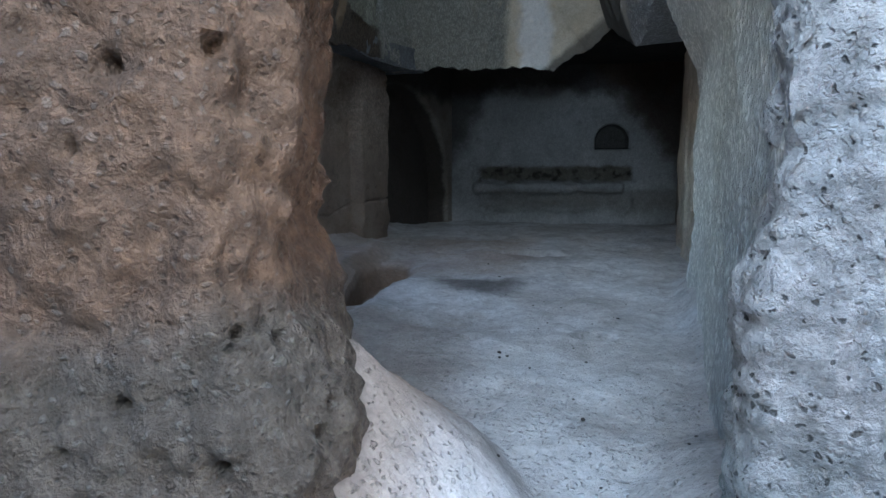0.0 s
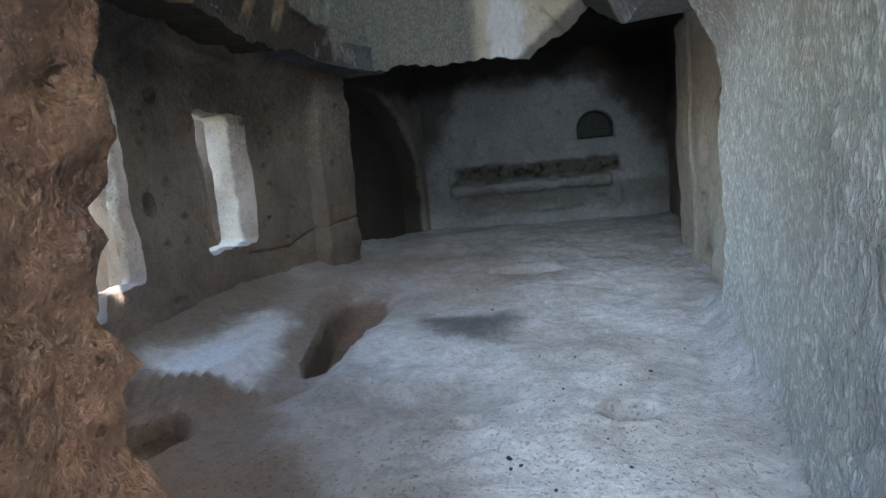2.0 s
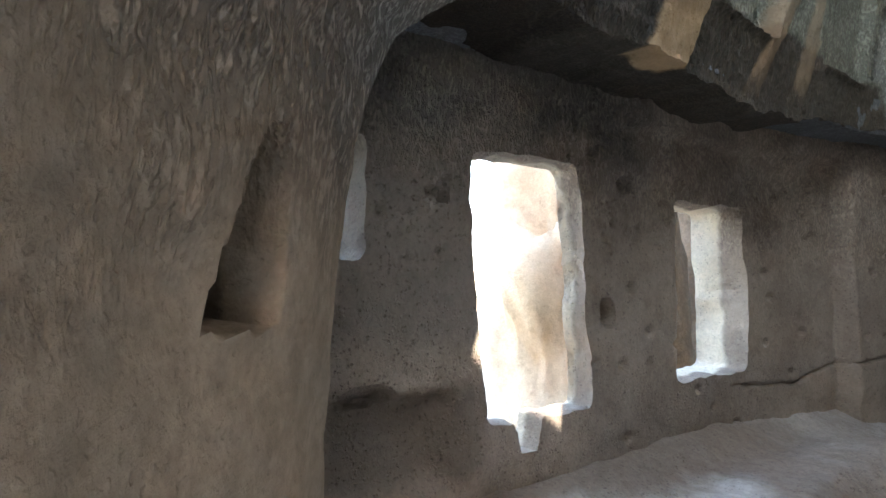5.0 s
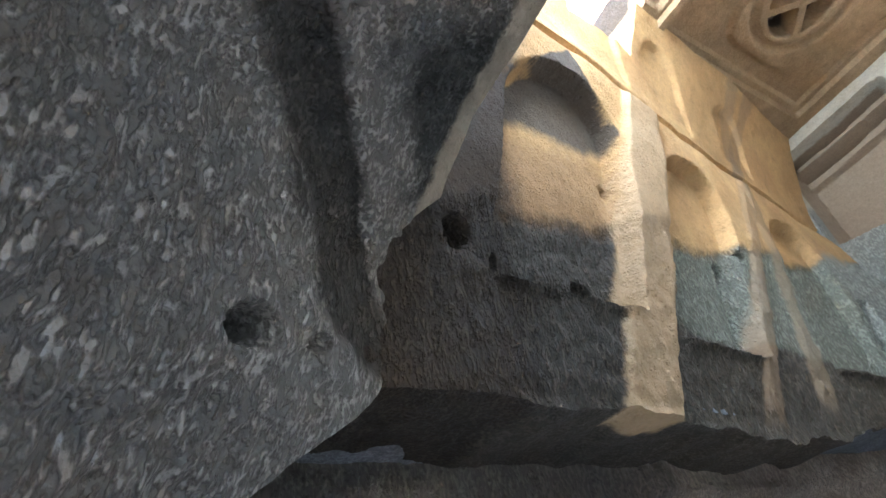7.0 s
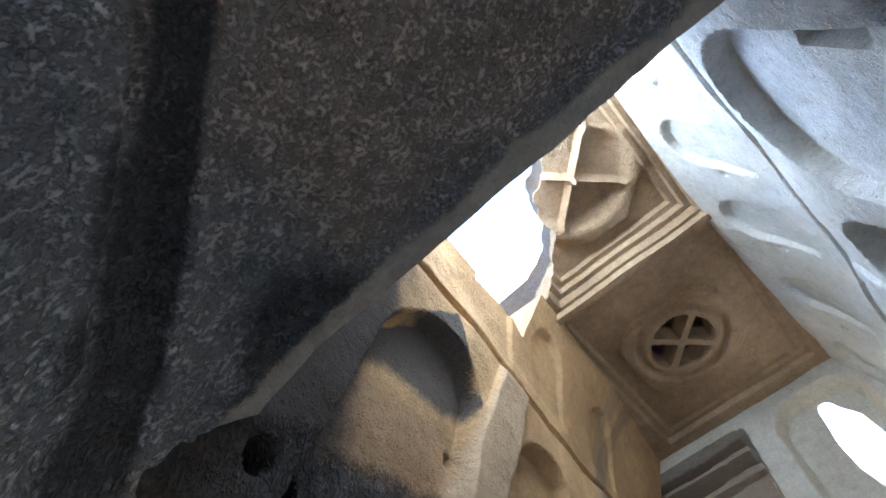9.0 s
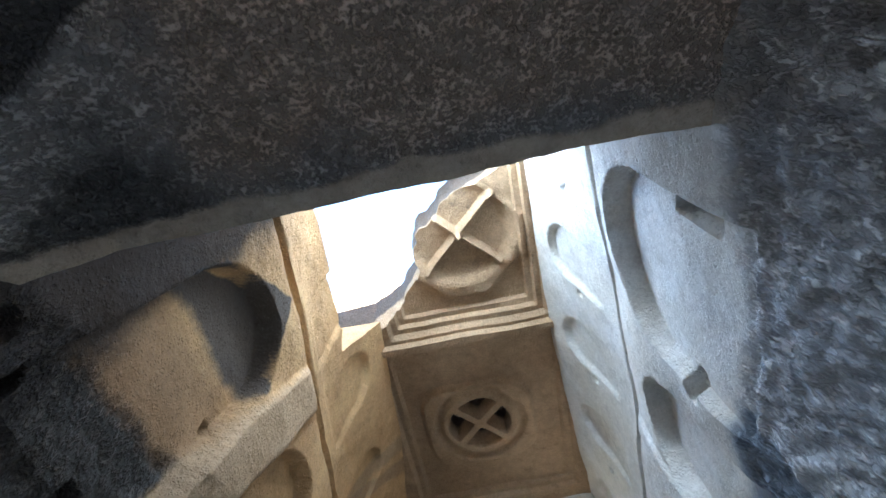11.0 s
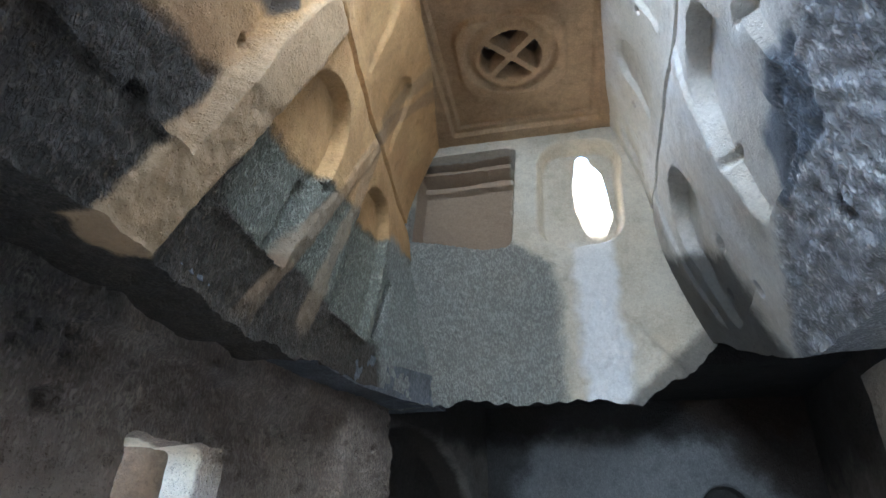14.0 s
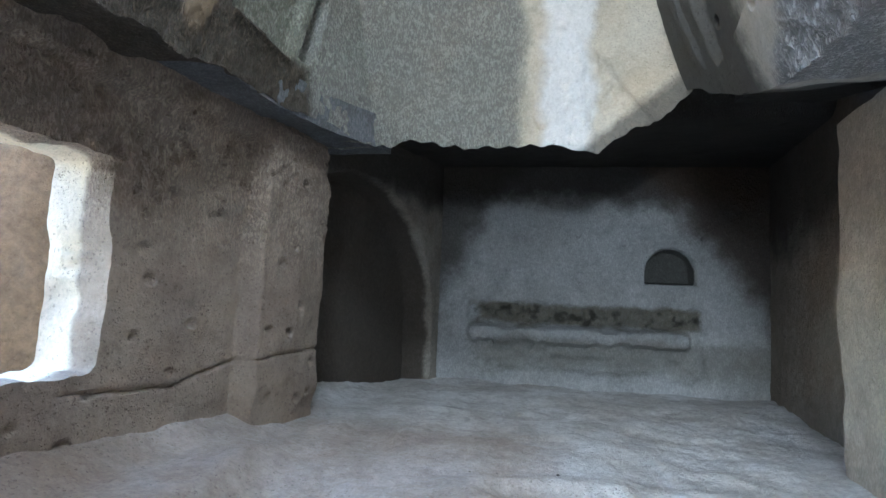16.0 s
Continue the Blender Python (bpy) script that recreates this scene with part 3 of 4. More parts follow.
def right_depth(u, v, P):
    d = 0.05 * step(0.05, 0.025, np.abs(v - 5.2 + 0.01 * vn(P, 3.0, 5)))
    d = d + arch_cut(u, v, P, 5.62, 6.84, 3.72, 5.06, 0.17)
    d = d + arch_cut(u, v, P, 7.15, 8.03, 3.45, 4.84, 0.17)
    d = d + arch_cut(u, v, P, 8.98, 10.06, 3.35, 4.8, 0.18)
    for c in (6.0, 7.0, 8.05, 9.25, 10.5):
        d = d + arch_cut(u, v, P, c - 0.27, c + 0.27, 5.55, 6.35, 0.07)
    for c in (6.3, 7.35, 8.4, 9.75):
        d = d + 0.08 * step(0.035, 0.02, np.maximum(np.abs(u - c), np.abs(v - 5.95)))
    d = d + 0.14 * step(0.02, -0.02, box_sdf(u, v, 5.62, 5.78, 3.95, 4.3, 0.03))
    for cu, cv, r, dep, ru in ((6.86, 4.16, 0.06, 0.12, 1.6), (7.16, 4.05, 0.035, 0.06, 1.0), (8.0, 3.95, 0.05, 0.12, 1.8), (7.18, 3.04, 0.075, 0.25, 0.8), (9.35, 3.9, 0.07, 0.08, 1.5), (9.9, 3.62, 0.05, 0.08, 1.0), (8.9, 3.3, 0.06, 0.1, 1.0)):
        d = d + pit(u, v, cu, cv, r, dep, ru)
    for a, b in ((8.06, 8.24), (10.3, 10.48)):
        d = d - 0.03 * step(a - 0.015, a + 0.02, u) * step(b + 0.015, b - 0.02, u) * step(5.16, 5.1, v) * step(3.35, 3.6, v)
    rough = step(-0.05, 0.12, 3.78 - 0.45 * np.maximum(u - 6.9, 0) - v + 0.08 * vn(P, 2.0, 12))
    return d + rough * (0.03 + 0.014 * vn(P, (9, 9, 6), 13) - 0.05 * (0.5 - dents(P, (15, 15, 8), 14))) + 0.10 * step(5.6, 4.6, u) * vn(P, 4.0, 15) * 0.3


def right_edge(u, v):
    p = xyz(u, v, 0 * u)
    return v - np.interp(u, [4.0, 6.4, 7.0, 8.6, 9.6, 10.3, 10.95], [2.74, 2.74, 2.68, 2.68, 2.9, 3.2, 3.5]) + 0.03 * vn(p, 3.0, 40) + 0.008 * vn(p, 10.0, 41)


wur = rock("wall_right_upper", span(4.0, 10.95, 0.02), span(2.45, 6.6, 0.02), lambda u, v: xyz(right_x(u, v), u, v), M_UPR, lambda P: xyz(3.0 - P[..., 0], 0, 0.1), back_sheet=False, depth=right_depth, hole=right_edge, rough=((0.02, 1.5), (0.005, 8)), flip=True)
kind(wur, "tall pale upper nave wall with carved blind arches")
def aisle_slots(u, v, P):
    d = 0.10 * step(9.12, 9.2, u + 0.02 * vn(P, 4.0, 31)) - 0.03 * step(0.10, 0.04, np.abs(u - 9.02)) - 0.06 * step(0.4, 0.25, v) * step(8.2, 7.9, u)
    for cu, cv, ru, rv in ((8.42, 1.30, 0.11, 0.16), (8.62, 0.75, 0.11, 0.085), (8.56, 0.47, 0.10, 0.11), (8.45, 0.14, 0.22, 0.14), (7.95, 1.78, 0.14, 0.09), (7.9, 1.3, 0.09, 0.10)):
        d = d + 0.16 * step(1.15, 0.8, np.hypot((u - cu) / ru, (v - cv) / rv))
    return d


wrf = rock("wall_right_far", span(6.2, 10.3, 0.016), span(-0.3, 2.9, 0.02), lambda u, v: xyz(2.45 + 0.09 * (u - 6.4), u, v), M_AISLE, (0.6, 0, 0), depth=aisle_slots, rough=((0.03, 1.5), (0.01, 6)), flip=True)
kind(wrf, "pale rock aisle wall with small slots")

def left_up_x(y, z):
    bot = soft_interp(y, [4.5, 5.5, 6.5, 8.4, 9.7, 10.5, 10.95], [-1.75, -1.75, -1.77, -1.85, -1.78, -1.52, -1.2])
    gro = soft_interp(y, [4.5, 6.2, 7.2, 8.85, 10.7, 10.95], [-0.95, -1.1, -1.25, -1.48, -1.71, -1.72])
    top = soft_interp(y, [4.5, 6.0, 8.0, 10.0, 10.95], [-0.6, -0.75, -0.88, -1.1, -1.25])
    a = bot + (gro - bot) * np.clip((z - 2.85) / 2.5, 0, 1)
    return a + (top - gro) * np.clip((z - 5.35) / 1.25, 0, 1) ** 1.5


def left_up_depth(u, v, P):
    d = 0.06 * step(0.055, 0.03, np.abs(v - 5.35 + 0.01 * vn(P, 3.0, 6)))
    d = d + arch_cut(u, v, P, 5.45, 6.48, 3.38, 5.06, 0.17, 0.25, 0.75)
    d = d + arch_cut(u, v, P, 6.83, 7.76, 3.3, 4.97, 0.15, 0.35, 0.75)
    d = d + arch_cut(u, v, P, 8.75, 9.7, 3.35, 4.97, 0.14, 0.2, 0.6)
    d = d + 0.2 * step(0.02, -0.02, box_sdf(u - 0.29 * (v - 3.4), v, 9.80, 9.97, 3.42, 4.15, 0.05)) + 0.1 * step(0.02, -0.02, box_sdf(u - 0.35 * (v - 3.3), v, 7.62, 7.74, 3.4, 4.1, 0.04))
    for a, b, foot in ((5.45, 6.48, 3.36), (6.83, 7.76, 3.28), (8.75, 9.7, 3.33)):
        d = d - 0.025 * step(0.035, 0.01, np.abs(v - foot + 0.012 * vn(P, 7.0, 74))) * step(a, a + 0.05, u) * step(b, b - 0.05, u)
    for c, top in ((7.0, 6.3), (8.0, 6.32), (9.25, 6.25)):
        d = d + arch_cut(u, v, P, c - 0.3, c + 0.3, 5.55, top, 0.06)
    for cu, cv, r, dep, ru in ((5.28, 3.53, 0.08, 0.2, 0.8), (5.53, 3.51, 0.07, 0.16, 0.9), (6.17, 3.44, 0.075, 0.16, 0.9), (6.64, 4.25, 0.05, 0.12, 0.7), (8.12, 4.16, 0.05, 0.12, 0.8), (9.9, 3.2, 0.06, 0.1, 1.0)):
        d = d + pit(u, v, cu, cv, r, dep, ru)
    for a, b, foot, shear, proud in ((6.11, 6.56, 2.8, 0.39, 0.05), (7.40, 7.58, 2.8, 0.62, 0.018), (8.36, 8.56, 3.3, 0.3, 0.014)):
        c = u - shear * (v - foot) + 0.01 * vn(P, 5.0, 72)
        d = d - proud * step(a - 0.02, a + 0.03, c) * step(b + 0.02, b - 0.03, c) * step(5.32, 5.24, v)
    rough = step(-0.03, 0.05, 3.80 + 0.19 * (u - 5.7) - v + 0.12 * vn(P, 2.5, 16))
    return d + rough * (0.012 - 0.03 * (0.5 - dents(P, (17, 17, 9), 17)))


def left_up_edge(u, v):
    p = xyz(u, v, 0 * u)
    low = v - np.interp(u, [4.6, 6.0, 7.7, 9.5, 10.95], [2.84, 2.84, 2.78, 2.95, 2.92]) + 0.05 * vn(p, 3.0, 42) + 0.02 * vn(p, 10.0, 43)
    # where the roof fell in, the top of the wall went with it
    gone = np.maximum(np.interp(u, [4.0, 6.3, 7.2, 7.5, 7.75], [5.95, 6.0, 6.06, 5.92, 6.75]) - v, u - 7.8) + 0.03 * vn(p, 4.0, 48) + 0.015 * vn(p, 13.0, 49)
    return np.minimum(low, gone)


wul = rock("wall_left_upper", span(4.6, 10.95, 0.02), span(2.7, 6.6, 0.02), lambda u, v: xyz(left_up_x(u, v), u, v), M_UPL, lambda P: xyz(-2.9 - P[..., 0], 0, 0.1), back_sheet=False, depth=left_up_depth, hole=left_up_edge, rough=((0.02, 1.5), (0.005, 8)))
kind(wul, "tall ochre and soot-grey upper nave wall with blind arches")


def end_depth(u, v, P):
    d = 0.55 * step(0.03, -0.03, box_sdf(u - 0.09 * (v - 5.6), v, -1.62, -0.26, 4.9 + 0.25 * np.clip(-0.7 - u, 0, 1), 6.40, 0.06))
    for c, g in ((6.30, 0.32), (6.14, 0.12)):
        d = d - g * step(0.075, 0.045, np.abs(v - c + 0.045 * vn(P, 2.2, 75))) * step(-1.6, -1.55, u) * step(-0.2, -0.26, u)
    d = d + 0.26 * step(0.03, -0.06, box_sdf(u - 0.05 * (v - 5.6), v, 0.1, 1.16, 4.84, 6.42, 0.38) + 0.02 * vn(P, 4.0, 76))
    d = d - 0.05 * step(0.05, 0.02, np.abs(v - 6.22)) * step(-0.25, -0.35, u) - 0.07 * step(0.05, 0.02, np.abs(v - 6.40)) * step(-0.2, -0.3, u)
    rough = step(-0.05, 0.10, 5.05 - 0.75 * np.maximum(u + 0.45, 0) ** 1.3 - v + 0.08 * vn(P, 2.0, 18))
    d = d - rough * (0.05 + 0.04 * (0.5 - dents(P, (15, 15, 9), 19)))
    d = d - 0.06 * step(0.32, 0.1, np.abs(u - 0.72 + 0.05 * vn(P, 2.5, 3))) * step(4.9, 4.6, v)
    return d - 0.10 * step(3.6, 3.0, v) * (0.5 + vn(P, 2.2, 20))


def end_hole(u, v):
    p = xyz(u, v, 0 * u)
    w = np.hypot((u - 0.80 - 0.12 * (5.6 - v) * 0.5) / 0.225, (v - 5.66) / 0.63) * 0.3 - 0.3 + 0.03 * vn(p, 3.5, 47)
    low = v - np.interp(u, [-1.9, 0.25, 1.0, 1.5, 2.1], [2.9, 2.88, 2.82, 3.12, 3.6]) + 0.05 * vn(p, 2.5, 44) + 0.03 * vn(p, 9.0, 45)
    return np.minimum(w + 0.02 * vn(p, 6.0, 46), low)


we = rock("wall_end_upper", span(-1.9, 2.2, 0.02), span(2.7, 6.7, 0.02), lambda u, v: xyz(u, 10.95 + 0 * u, v), M_END, (0.05, 0.7, 0.36), hole=end_hole, depth=end_depth, rough=((0.02, 1.5), (0.005, 8)), flip=False, jamb=0.04)
kind(we, "upper end wall of the nave with an oval window")

# ---------------------------------------------------------------- ceilings
HOLE_Y = [5.0, 6.1, 6.3, 6.54, 6.86, 7.29, 7.62, 7.85, 7.95]
HOLE_X = [1.2, 1.05, 0.7, 0.12, -0.22, -0.42, -0.62, -1.0, -2.0]


def roof_hole(u, v):
    p = xyz(u, v, 0 * u)
    return (u - np.interp(v, HOLE_Y, HOLE_X)) * 0.7 + 0.05 * vn(p, 3.0, 4) + 0.02 * vn(p, 11.0, 5)


def ceiling_depth(u, v, P):
    x, y = u, v
    d = 0.0 * x
    # first panel: stepped frame round a boss with a diagonal cross
    for k, g in ((0.0, 0.06), (0.09, 0.06), (0.17, 0.05)):
        d = d + g * step(0.012, -0.012, box_sdf(x, y, -0.8 + k, 0.86 - k, 5.4, 7.98 - k, 0.02))
    q = np.maximum(np.maximum(np.abs(x - 0.1), np.abs(y - 7.03)), (np.abs(x - 0.1) + np.abs(y - 7.03)) * 0.76)
    d = d - 0.05 * step(0.68, 0.62, q) + 0.11 * step(0.60, 0.44, np.hypot(x - 0.1, y - 6.95))
    for s in (1, -1):
        d = d - 0.10 * step(0.032, 0.012, np.abs((x - 0.1) + s * (y - 6.95)) * 0.7) * step(0.58, 0.50, np.hypot(x - 0.1, y - 6.95))
    # second panel: a medallion with a pierced cross
    for k, g in ((0.0, 0.07), (0.1, 0.05)):
        d = d + g * step(0.012, -0.012, box_sdf(x, y, -1.0 + k, 1.0 - k, 8.22 + k, 10.75 - k, 0.03))
    r = np.hypot(x + 0.07, (y - 9.45) * 0.95)
    sq = box_sdf(x, y, -0.72, 0.58, 8.85, 10.1, 0.35)
    d = d - 0.07 * step(0.02, -0.03, sq) + 0.05 * step(0.07, 0.02, np.abs(r - 0.5))
    a = np.minimum(np.abs((x + 0.07) + (y - 9.45)), np.abs((x + 0.07) - (y - 9.45))) * 0.7
    d = d + 0.32 * step(0.37, 0.32, r + 0.03 * vn(P, 4.0, 73)) * step(0.045, 0.065, a)
    # ridge between the panels
    d = d - 0.06 * step(0.06, 0.04, np.abs(y - 8.1))
    return d


ce = rock("ceiling_nave", span(-1.6, 1.6, 0.02), span(5.3, 11.2, 0.02), lambda u, v: xyz(u, v, 6.6 + 0 * u), M_CEIL, (0, 0, 0.6), back_sheet=False, hole=roof_hole, depth=ceiling_depth, rough=((0.015, 2), (0.005, 9)), flip=True)
kind(ce, "ochre carved ceiling with crosses, partly collapsed", "ceiling")
al = rock("ceiling_aisle_left", span(0, 1, 0.05), span(4.4, 11.2, 0.05), lambda u, v: xyz(-2.9 + u * (left_up_x(v, 2.85 + 0 * v) - 0.02 + 2.9), v, 2.90 + 0.1 * (1 - u) * 0), M_HAZE, (0, 0, 0.35), flip=True)
kind(al, "low aisle ceiling painted blue-grey for flare haze", "ceiling")
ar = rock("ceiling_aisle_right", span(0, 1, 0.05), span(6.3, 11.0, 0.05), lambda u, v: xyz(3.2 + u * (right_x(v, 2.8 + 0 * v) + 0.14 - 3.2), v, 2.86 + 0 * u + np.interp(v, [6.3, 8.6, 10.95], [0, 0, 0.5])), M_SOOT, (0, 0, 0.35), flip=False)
kind(ar, "soot-blackened low aisle ceiling", "ceiling")

# entrance bay: the inner face beside the doorway, curving over into the soffit
FRONT = [(-1.42, 4.0, -0.3), (-1.42, 4.0, 1.5), (-1.55, 4.3, 2.3), (-1.72, 4.9, 2.78), (-1.82, 5.12, 3.36), (-1.45, 5.2, 3.74), (-0.95, 5.2, 3.86), (-0.3, 5.2, 3.88), (0.5, 5.2, 3.92), (1.5, 5.2, 3.9)]
REAR = [(-0.17, 2.98, -0.3), (-0.17, 2.98, 1.2), (-0.15, 2.98, 2.1), (-0.11, 2.99, 2.6), (0.0, 3.0, 2.95), (0.2, 3.0, 3.15), (0.45, 3.0, 3.25), (0.75, 3.0, 3.3), (1.1, 3.0, 3.3), (1.5, 3.0, 3.3)]


def bay(u, v):
    k = np.linspace(0, 1, len(FRONT))
    f = np.stack([soft_interp(u, k, [p[i] for p in FRONT]) for i in range(3)], -1)
    r = np.stack([soft_interp(u, k, [p[i] for p in REAR]) for i in range(3)], -1)
    return r + (f - r) * v[..., None]


def bay_out(P):
    return xyz(-0.25 + 0 * P[..., 0], -0.35, 0.5)


def bay_depth(u, v, P):
    a, z = v * 1.906, P[..., 2]
    leaf = np.maximum(np.abs(a - 1.23) - 0.15 * np.sqrt(np.clip((1.80 - z) / 0.37, 0, 1)), np.maximum(1.43 - z, z - 1.80))
    d = 0.36 * step(0.012, -0.018, leaf + 0.008 * vn(P, 9.0, 63))
    d = d + pit(a, z, 1.40, 2.67, 0.06, 0.15) + pit(a, z, 1.58, 2.76, 0.03, 0.08) + 0.06 * step(0.12, 0.07, np.abs(0.6 * P[..., 0] + P[..., 1] - 3.795)) * step(2.8, 2.95, z)
    rough = (0.08 + 0.92 * step(1.5, 2.2, z)) * (0.15 + 0.85 * step(1.0, 0.93, v))
    return d - rough * (0.014 * vn(P, 6, 61) + 0.028 * (0.5 - dents(P, (17, 17, 9), 62)) + 0.012 * vn(P, (22, 22, 9), 64))


eb = rock("wall_entrance_inner", span(0, 1, 0.0022), span(0, 1, 0.008), bay, M_BAY, bay_out, depth=bay_depth, rough=((0.03, 1.3), (0.012, 6)), flip=True, back_sheet=False)
kind(eb, "sooty chiselled wall arching over the entrance bay")

# facade beside the doorway
def facade_depth(u, v, P):
    pock = dents(P, 9.0, 81)
    band = 0.05 * step(0.98, 0.8, v + 0.15 * vn(P, 1.5, 82))
    return 0.035 * dents(P, 15.0, 80) + 0.04 * step(0.24, 0.1, pock) - 0.02 * vn(P, (3, 3, 0.8), 83) - 0.022 * vn(P + xyz(0.25 * P[..., 2], 0, 0), (9, 9, 1.3), 84) * step(0.8, 1.1, v) - band
fa = rock("facade_left", span(0, 1, 0.0032), span(-0.9, 4.5, 0.016), lambda u, v: xyz(np.interp(u, [0, 0.78, 0.86, 1], [-3.6, 0.02, 0.12, -0.06]) + (0.10 * step(0.88, 0.6, v) - 0.15 * step(0.55, 0.1, v)) * step(0.5, 0.8, u) * step(1.05, 0.9, u), np.interp(u, [0, 0.78, 0.86, 1], [1.5, 2.05, 2.2, 2.92]), v), M_OUT, lambda P: xyz(-0.45 + 0 * P[..., 0], 0.15, 0), rough=((0.05, 1.2), (0.028, 5), (0.02, 15)), depth=facade_depth, flip=False)
kind(fa, "reddish weathered tuff facade with chisel marks")
fr = rock("facade_right", span(0, 1, 0.005), span(-0.9, 4.5, 0.016), lambda u, v: xyz(np.interp(u, [0, 0.2, 1], [1.20, 1.17, 3.6]), np.interp(u, [0, 0.2, 1], [2.75, 2.5, 1.4]), v), M_OUTR, lambda P: xyz(0.4 + 0 * P[..., 0], 0.8, 0), rough=((0.05, 1.2), (0.028, 5), (0.02, 15)), depth=facade_depth, flip=False)
kind(fr, "pale lichen-flecked tuff facade")

# ---------------------------------------------------------------- apse
def apse_depth(u, v, P):
    w = 0.03 * vn(P, 3.5, 50) + 0.02 * vn(P, 11.0, 51)
    d = 0.34 * step(0.02, -0.03, arch_sdf(u, v, 2.1, 2.84, 1.69, 2.24))
    band = step(0.05, -0.06, box_sdf(u, v + 0.5 * w, -0.66, 3.05, 0.97, 1.30, 0.1) + 2.2 * w)
    d = d + band * (0.09 + 0.09 * vn(P, 9.0, 52) + 0.05 * vn(P, 22.0, 54))
    d = d - 0.17 * step(0.03, -0.05, box_sdf(u, v, -0.65, 2.75, 0.70, 0.95, 0.1) + 1.6 * w) - (0.06 + 0.07 * vn(P, (4, 4, 9), 55)) * step(0.10, -0.10, box_sdf(u, v, -0.5, 2.9, 0.25, 0.72, 0.15) + 3 * w) + 0.04 * step(0.0, 0.6, vn(P, 2.0, 53)) * step(0.7, 0.4, v)
    for cu, cv in ((1.07, 2.42), (1.75, 2.3), (-0.55, 1.95), (-0.05, 1.85), (2.95, 2.4)):
        d = d + pit(u, v, cu, cv, 0.035, 0.06)
    return d


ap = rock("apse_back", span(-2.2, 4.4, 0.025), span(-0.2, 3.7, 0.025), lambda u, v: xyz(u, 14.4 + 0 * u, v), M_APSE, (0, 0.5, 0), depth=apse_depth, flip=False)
kind(ap, "grey plastered apse wall with niche and ledge")
apl = rock("apse_left", span(10.85, 14.5, 0.03), span(-0.2, 3.7, 0.03), lambda u, v: xyz(np.interp(u, [10.85, 11.0, 14.4], [-1.97, -2.1, -1.15]), u, v), M_SIDE, (-0.8, 0, 0), depth=lambda u, v, P: 0.45 * step(0.04, -0.06, arch_sdf(u, v, 10.2, 14.12, -0.5, 2.86)))
kind(apl, "sooty side wall of the apse, arched recess painted in shade")
apr = rock("apse_right", span(9.7, 14.5, 0.04), span(-0.2, 3.7, 0.04), lambda u, v: xyz(np.interp(u, [9.8, 14.4], [3.2, 3.9]), u, v), M_PALE, (0.5, 0, 0), flip=True)
kind(apr, "sooty brown side wall of the apse")
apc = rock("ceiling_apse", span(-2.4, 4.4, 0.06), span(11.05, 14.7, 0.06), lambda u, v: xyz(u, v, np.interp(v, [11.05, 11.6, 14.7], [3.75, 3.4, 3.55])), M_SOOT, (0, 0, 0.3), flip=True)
kind(apc, "soot-blackened apse ceiling", "ceiling")


# ---------------------------------------------------------------- outside
def boulder(name, centre, size, mat, label, seed, lumps=0.25, cat="rock outcrop"):
    """A lumpy weathered outcrop."""
    a, b = np.meshgrid(np.linspace(0, 2 * np.pi, 97), np.linspace(0.02, np.pi - 0.02, 49), indexing="ij")
    n = xyz(np.sin(b) * np.cos(a), np.sin(b) * np.sin(a), np.cos(b))
    q = n * np.asarray(size) + np.asarray(centre)
    r = 1 + lumps * fbm(q, 0.6, 3, seed) + 0.25 * lumps * fbm(q, 3.0, 3, seed + 9)
    P = np.asarray(centre) + n * np.asarray(size) * r[..., None]
    P[-1] = P[0]
    idx = np.arange(97 * 49).reshape(97, 49)
    f = np.stack([idx[:-1, :-1], idx[:-1, 1:], idx[1:, 1:], idx[1:, :-1]], -1).reshape(-1, 4)
    ob = mesh_of(name, P.reshape(-1, 3), f, mat)
    return tagged(ob, label, cat, kind="structure")


boulder("backdrop_outcrop", (-7.2, 11.8, 0.5), (1.5, 1.6, 5.0), M_SUNROCK, "sunlit ochre rock pillar outside the windows", 3, 0.3)
boulder("backdrop_outcrop", (-5.2, 13.6, 0.5), (1.9, 2.4, 5.0), M_SHADEROCK, "brown rock face outside the window, toned as shaded", 5, 0.2)
boulder("backdrop_outcrop", (-4.6, 9.9, 0.0), (0.8, 0.7, 3.2), M_SHADEROCK, "brown rock jamb outside the window, toned as shaded", 8, 0.2)
boulder("backdrop_outcrop", (-1.5, 9.1, 8.3), (0.75, 0.7, 1.8), M_SUNROCK, "sunlit rock knob above the broken roof", 11, 0.3)
boulder("backdrop_outcrop", (-1.9, 12.4, 10.2), (1.5, 1.5, 2.6), M_SUNROCK, "sunlit rock knob above the broken roof", 14, 0.3)
# unseen blocks added over the bay and round the approach to keep sun off
def mass(name, x0, x1, y0, y1, z0, z1, mat, label, seed):
    bm = bmesh.new()
    bmesh.ops.create_cube(bm, size=1)
    bmesh.ops.subdivide_edges(bm, edges=bm.edges[:], cuts=24, use_grid_fill=True)
    co = np.array([v.co for v in bm.verts]) + 0.5
    p = co * (x1 - x0, y1 - y0, z1 - z0) + (x0, y0, z0)
    off = np.stack([fbm(p, 0.5, 4, seed + k) for k in range(3)], -1) * 0.35
    for v, q in zip(bm.verts, p + off):
        v.co = q
    me = bpy.data.meshes.new(name)
    bm.to_mesh(me)
    bm.free()
    me.materials.append(mat)
    me.polygons.foreach_set("use_smooth", [True] * len(me.polygons))
    return kind(new(name, me), label, "rock mass")


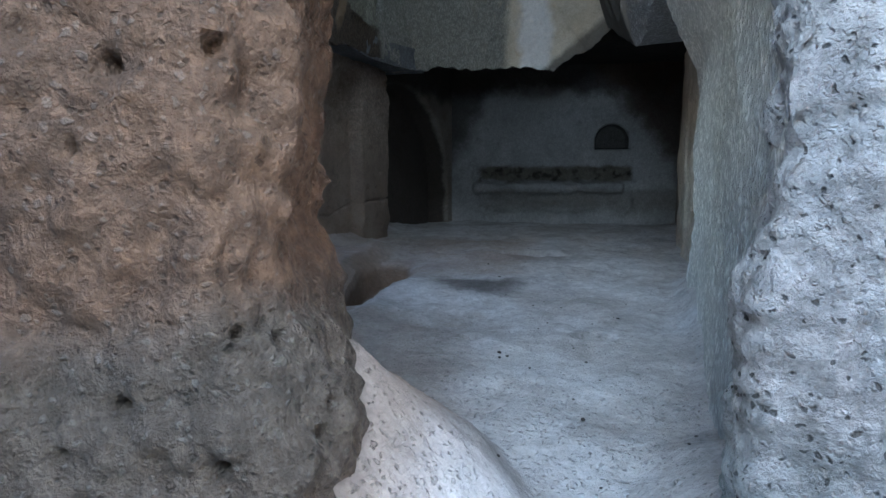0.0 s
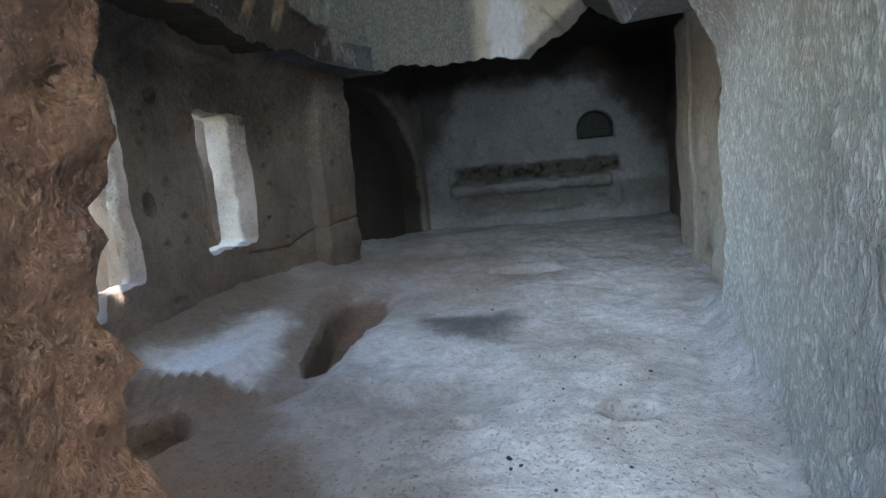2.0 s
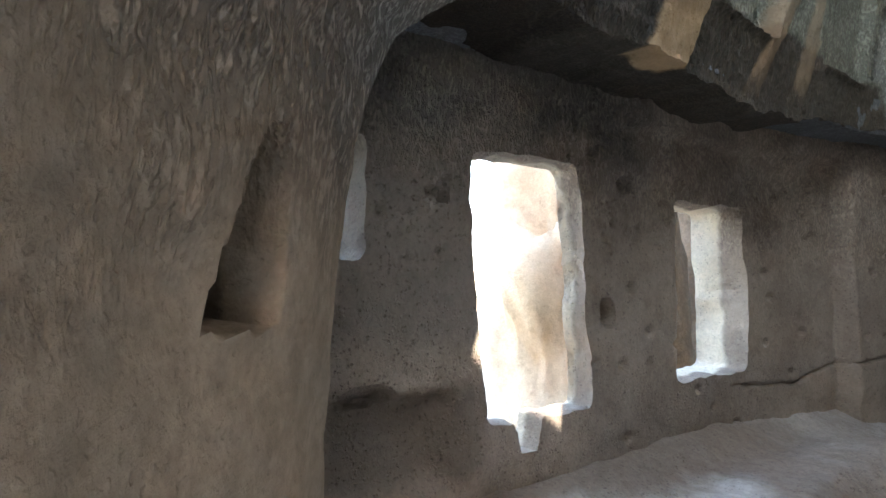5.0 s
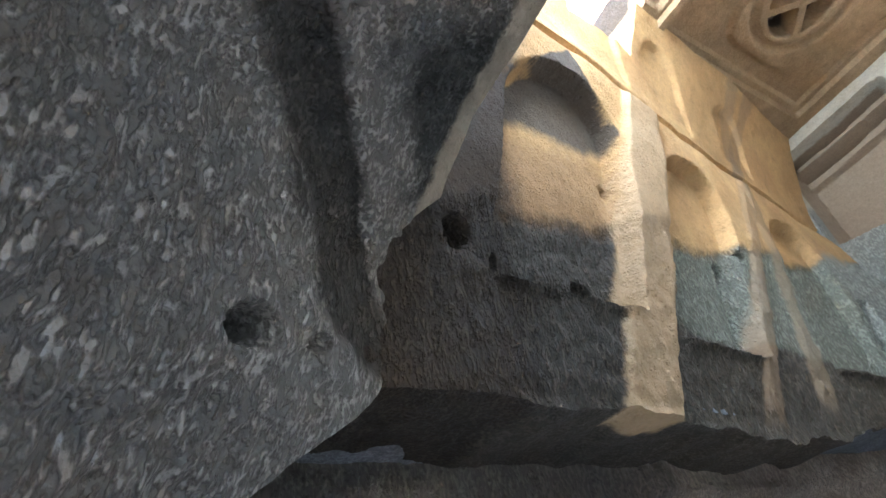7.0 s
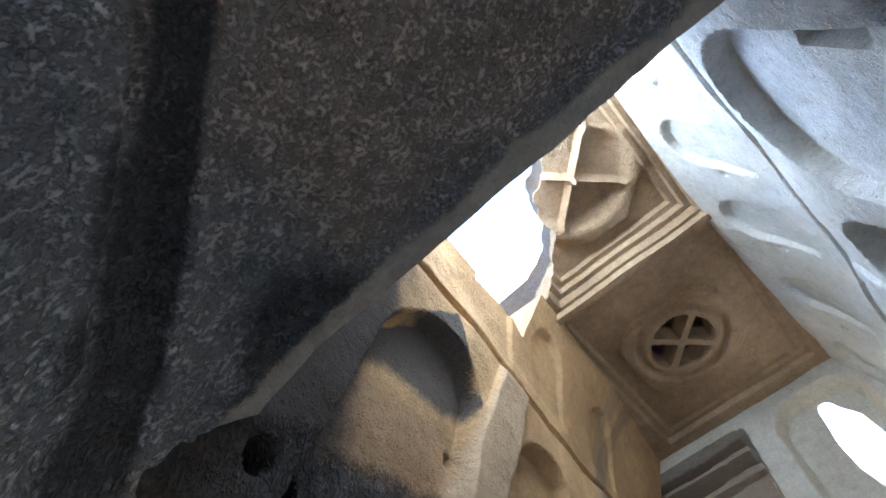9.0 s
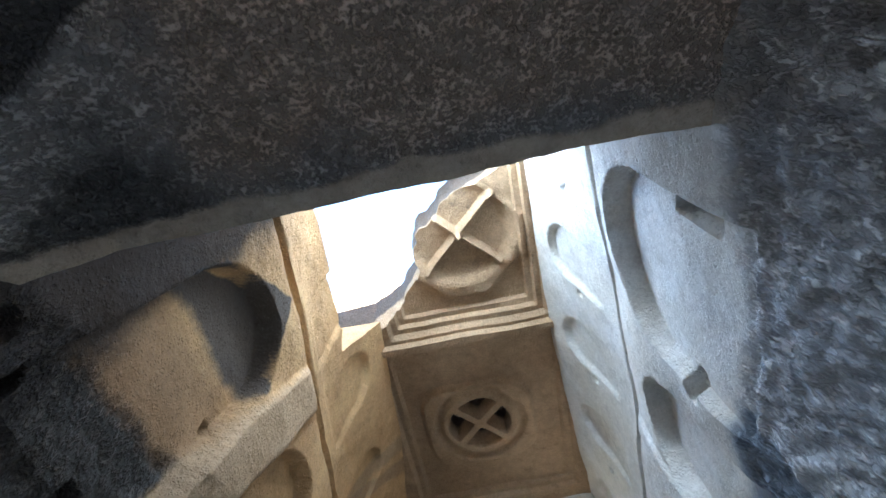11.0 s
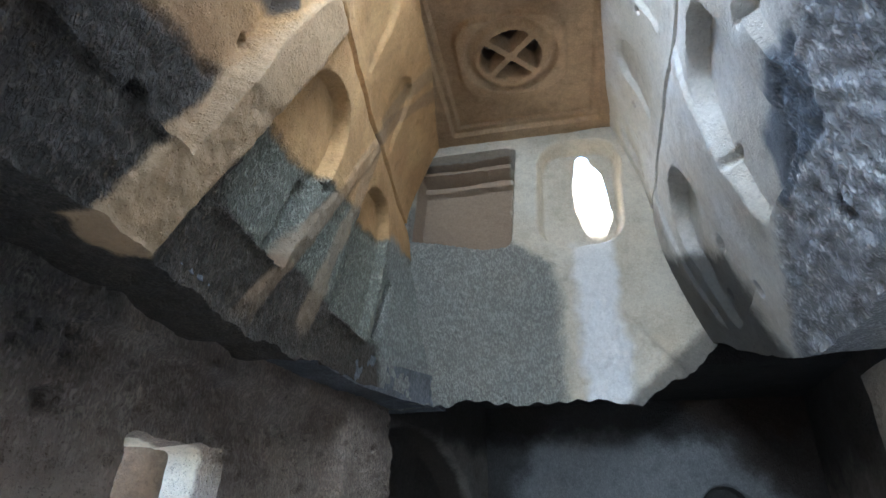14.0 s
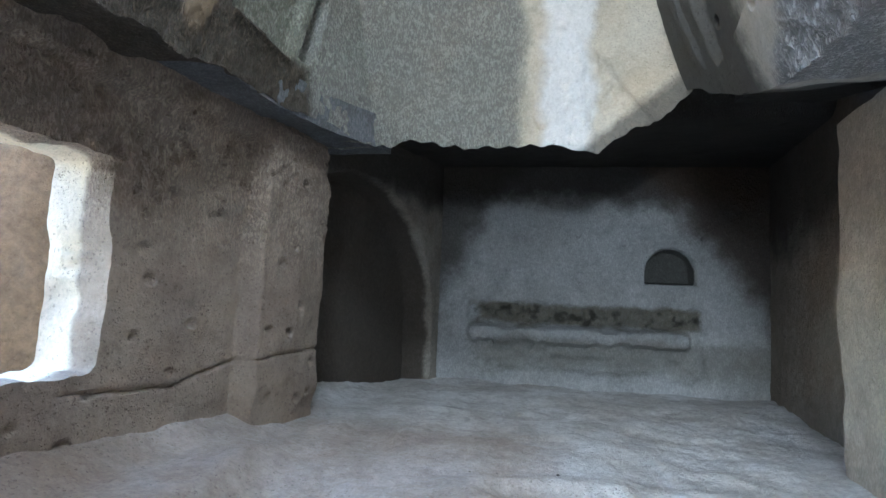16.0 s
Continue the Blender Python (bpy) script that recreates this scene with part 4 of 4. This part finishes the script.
mass("sun_block_entrance", -4.4, 3.2, 1.0, 4.4, 4.3, 10.5, M_SUNROCK, "unseen rock block that keeps the sun off the roof hole", 20)
mass("sun_block_left", -3.6, -3.15, 3.6, 11.5, 3.5, 6.9, M_SUNROCK, "unseen rock block that shades the outcrops outside", 36)
mass("sun_block_right", 5.2, 9.0, 3.0, 16.0, -1.5, 11.5, M_SUNROCK, "unseen rock block that keeps off the sun from the right", 32)
mass("sun_block_cleft", -12.0, -7.0, -12.0, 1.0, -1.5, 7.0, M_OUT, "unseen rock block added beside the approach", 24)
mass("sun_block_behind", -7.0, 24.0, -16.0, -8.5, -1.5, 10.5, M_OUT, "unseen rock block that keeps the sun off the facade", 28)
gr = rock("ground", span(-150, 150, 5.0), span(-150, 150, 5.0), lambda u, v: xyz(u, v, -1.45 + 0 * u), M_SUNROCK, (0, 0, -0.5), rough=((0.1, 0.05),), flip=False)
kind(gr, "dry pale valley ground", "ground")

# ---------------------------------------------------------------- loose stones
random.seed(5)
M_STONE = tuff("dark_stone", (0.12, 0.11, 0.10), (0.07, 0.065, 0.06))
stones = []
for k in range(4):
    bm = bmesh.new()
    bmesh.ops.create_icosphere(bm, subdivisions=2, radius=1.0)
    for v in bm.verts:
        v.co *= 1 + 0.35 * noise.noise(v.co * 1.3 + Vector((k * 7, 0, 0)))
        v.co.z *= 0.6
    me = bpy.data.meshes.new("loose_stone")
    bm.to_mesh(me)
    bm.free()
    me.materials.append(M_STONE)
    stones.append(me)
for k in range(56):
    y = random.uniform(2.5, 7.5) if k < 44 else random.uniform(7.5, 13.0)
    x = random.uniform(0.25, np.interp(y, [2.5, 5, 13], [1.15, 1.65, 2.2])) if k < 38 else random.uniform(-0.9, 1.6)
    r = random.choice((0.004, 0.005, 0.007, 0.009, 0.012))
    ob = new("loose_stone", stones[k % 4])
    z = float(floor_height(np.array([[x]]), np.array([[y]]))[0, 0])
    ob.matrix_world = pose(x, y, z + 0.3 * r, 0, 0, random.uniform(0, 360)) @ Matrix.Diagonal((r * random.uniform(0.8, 1.7), r, r, 1))
    tagged(ob, "small dark loose stone on the dusty floor", "stone", "loose stones on the floor")
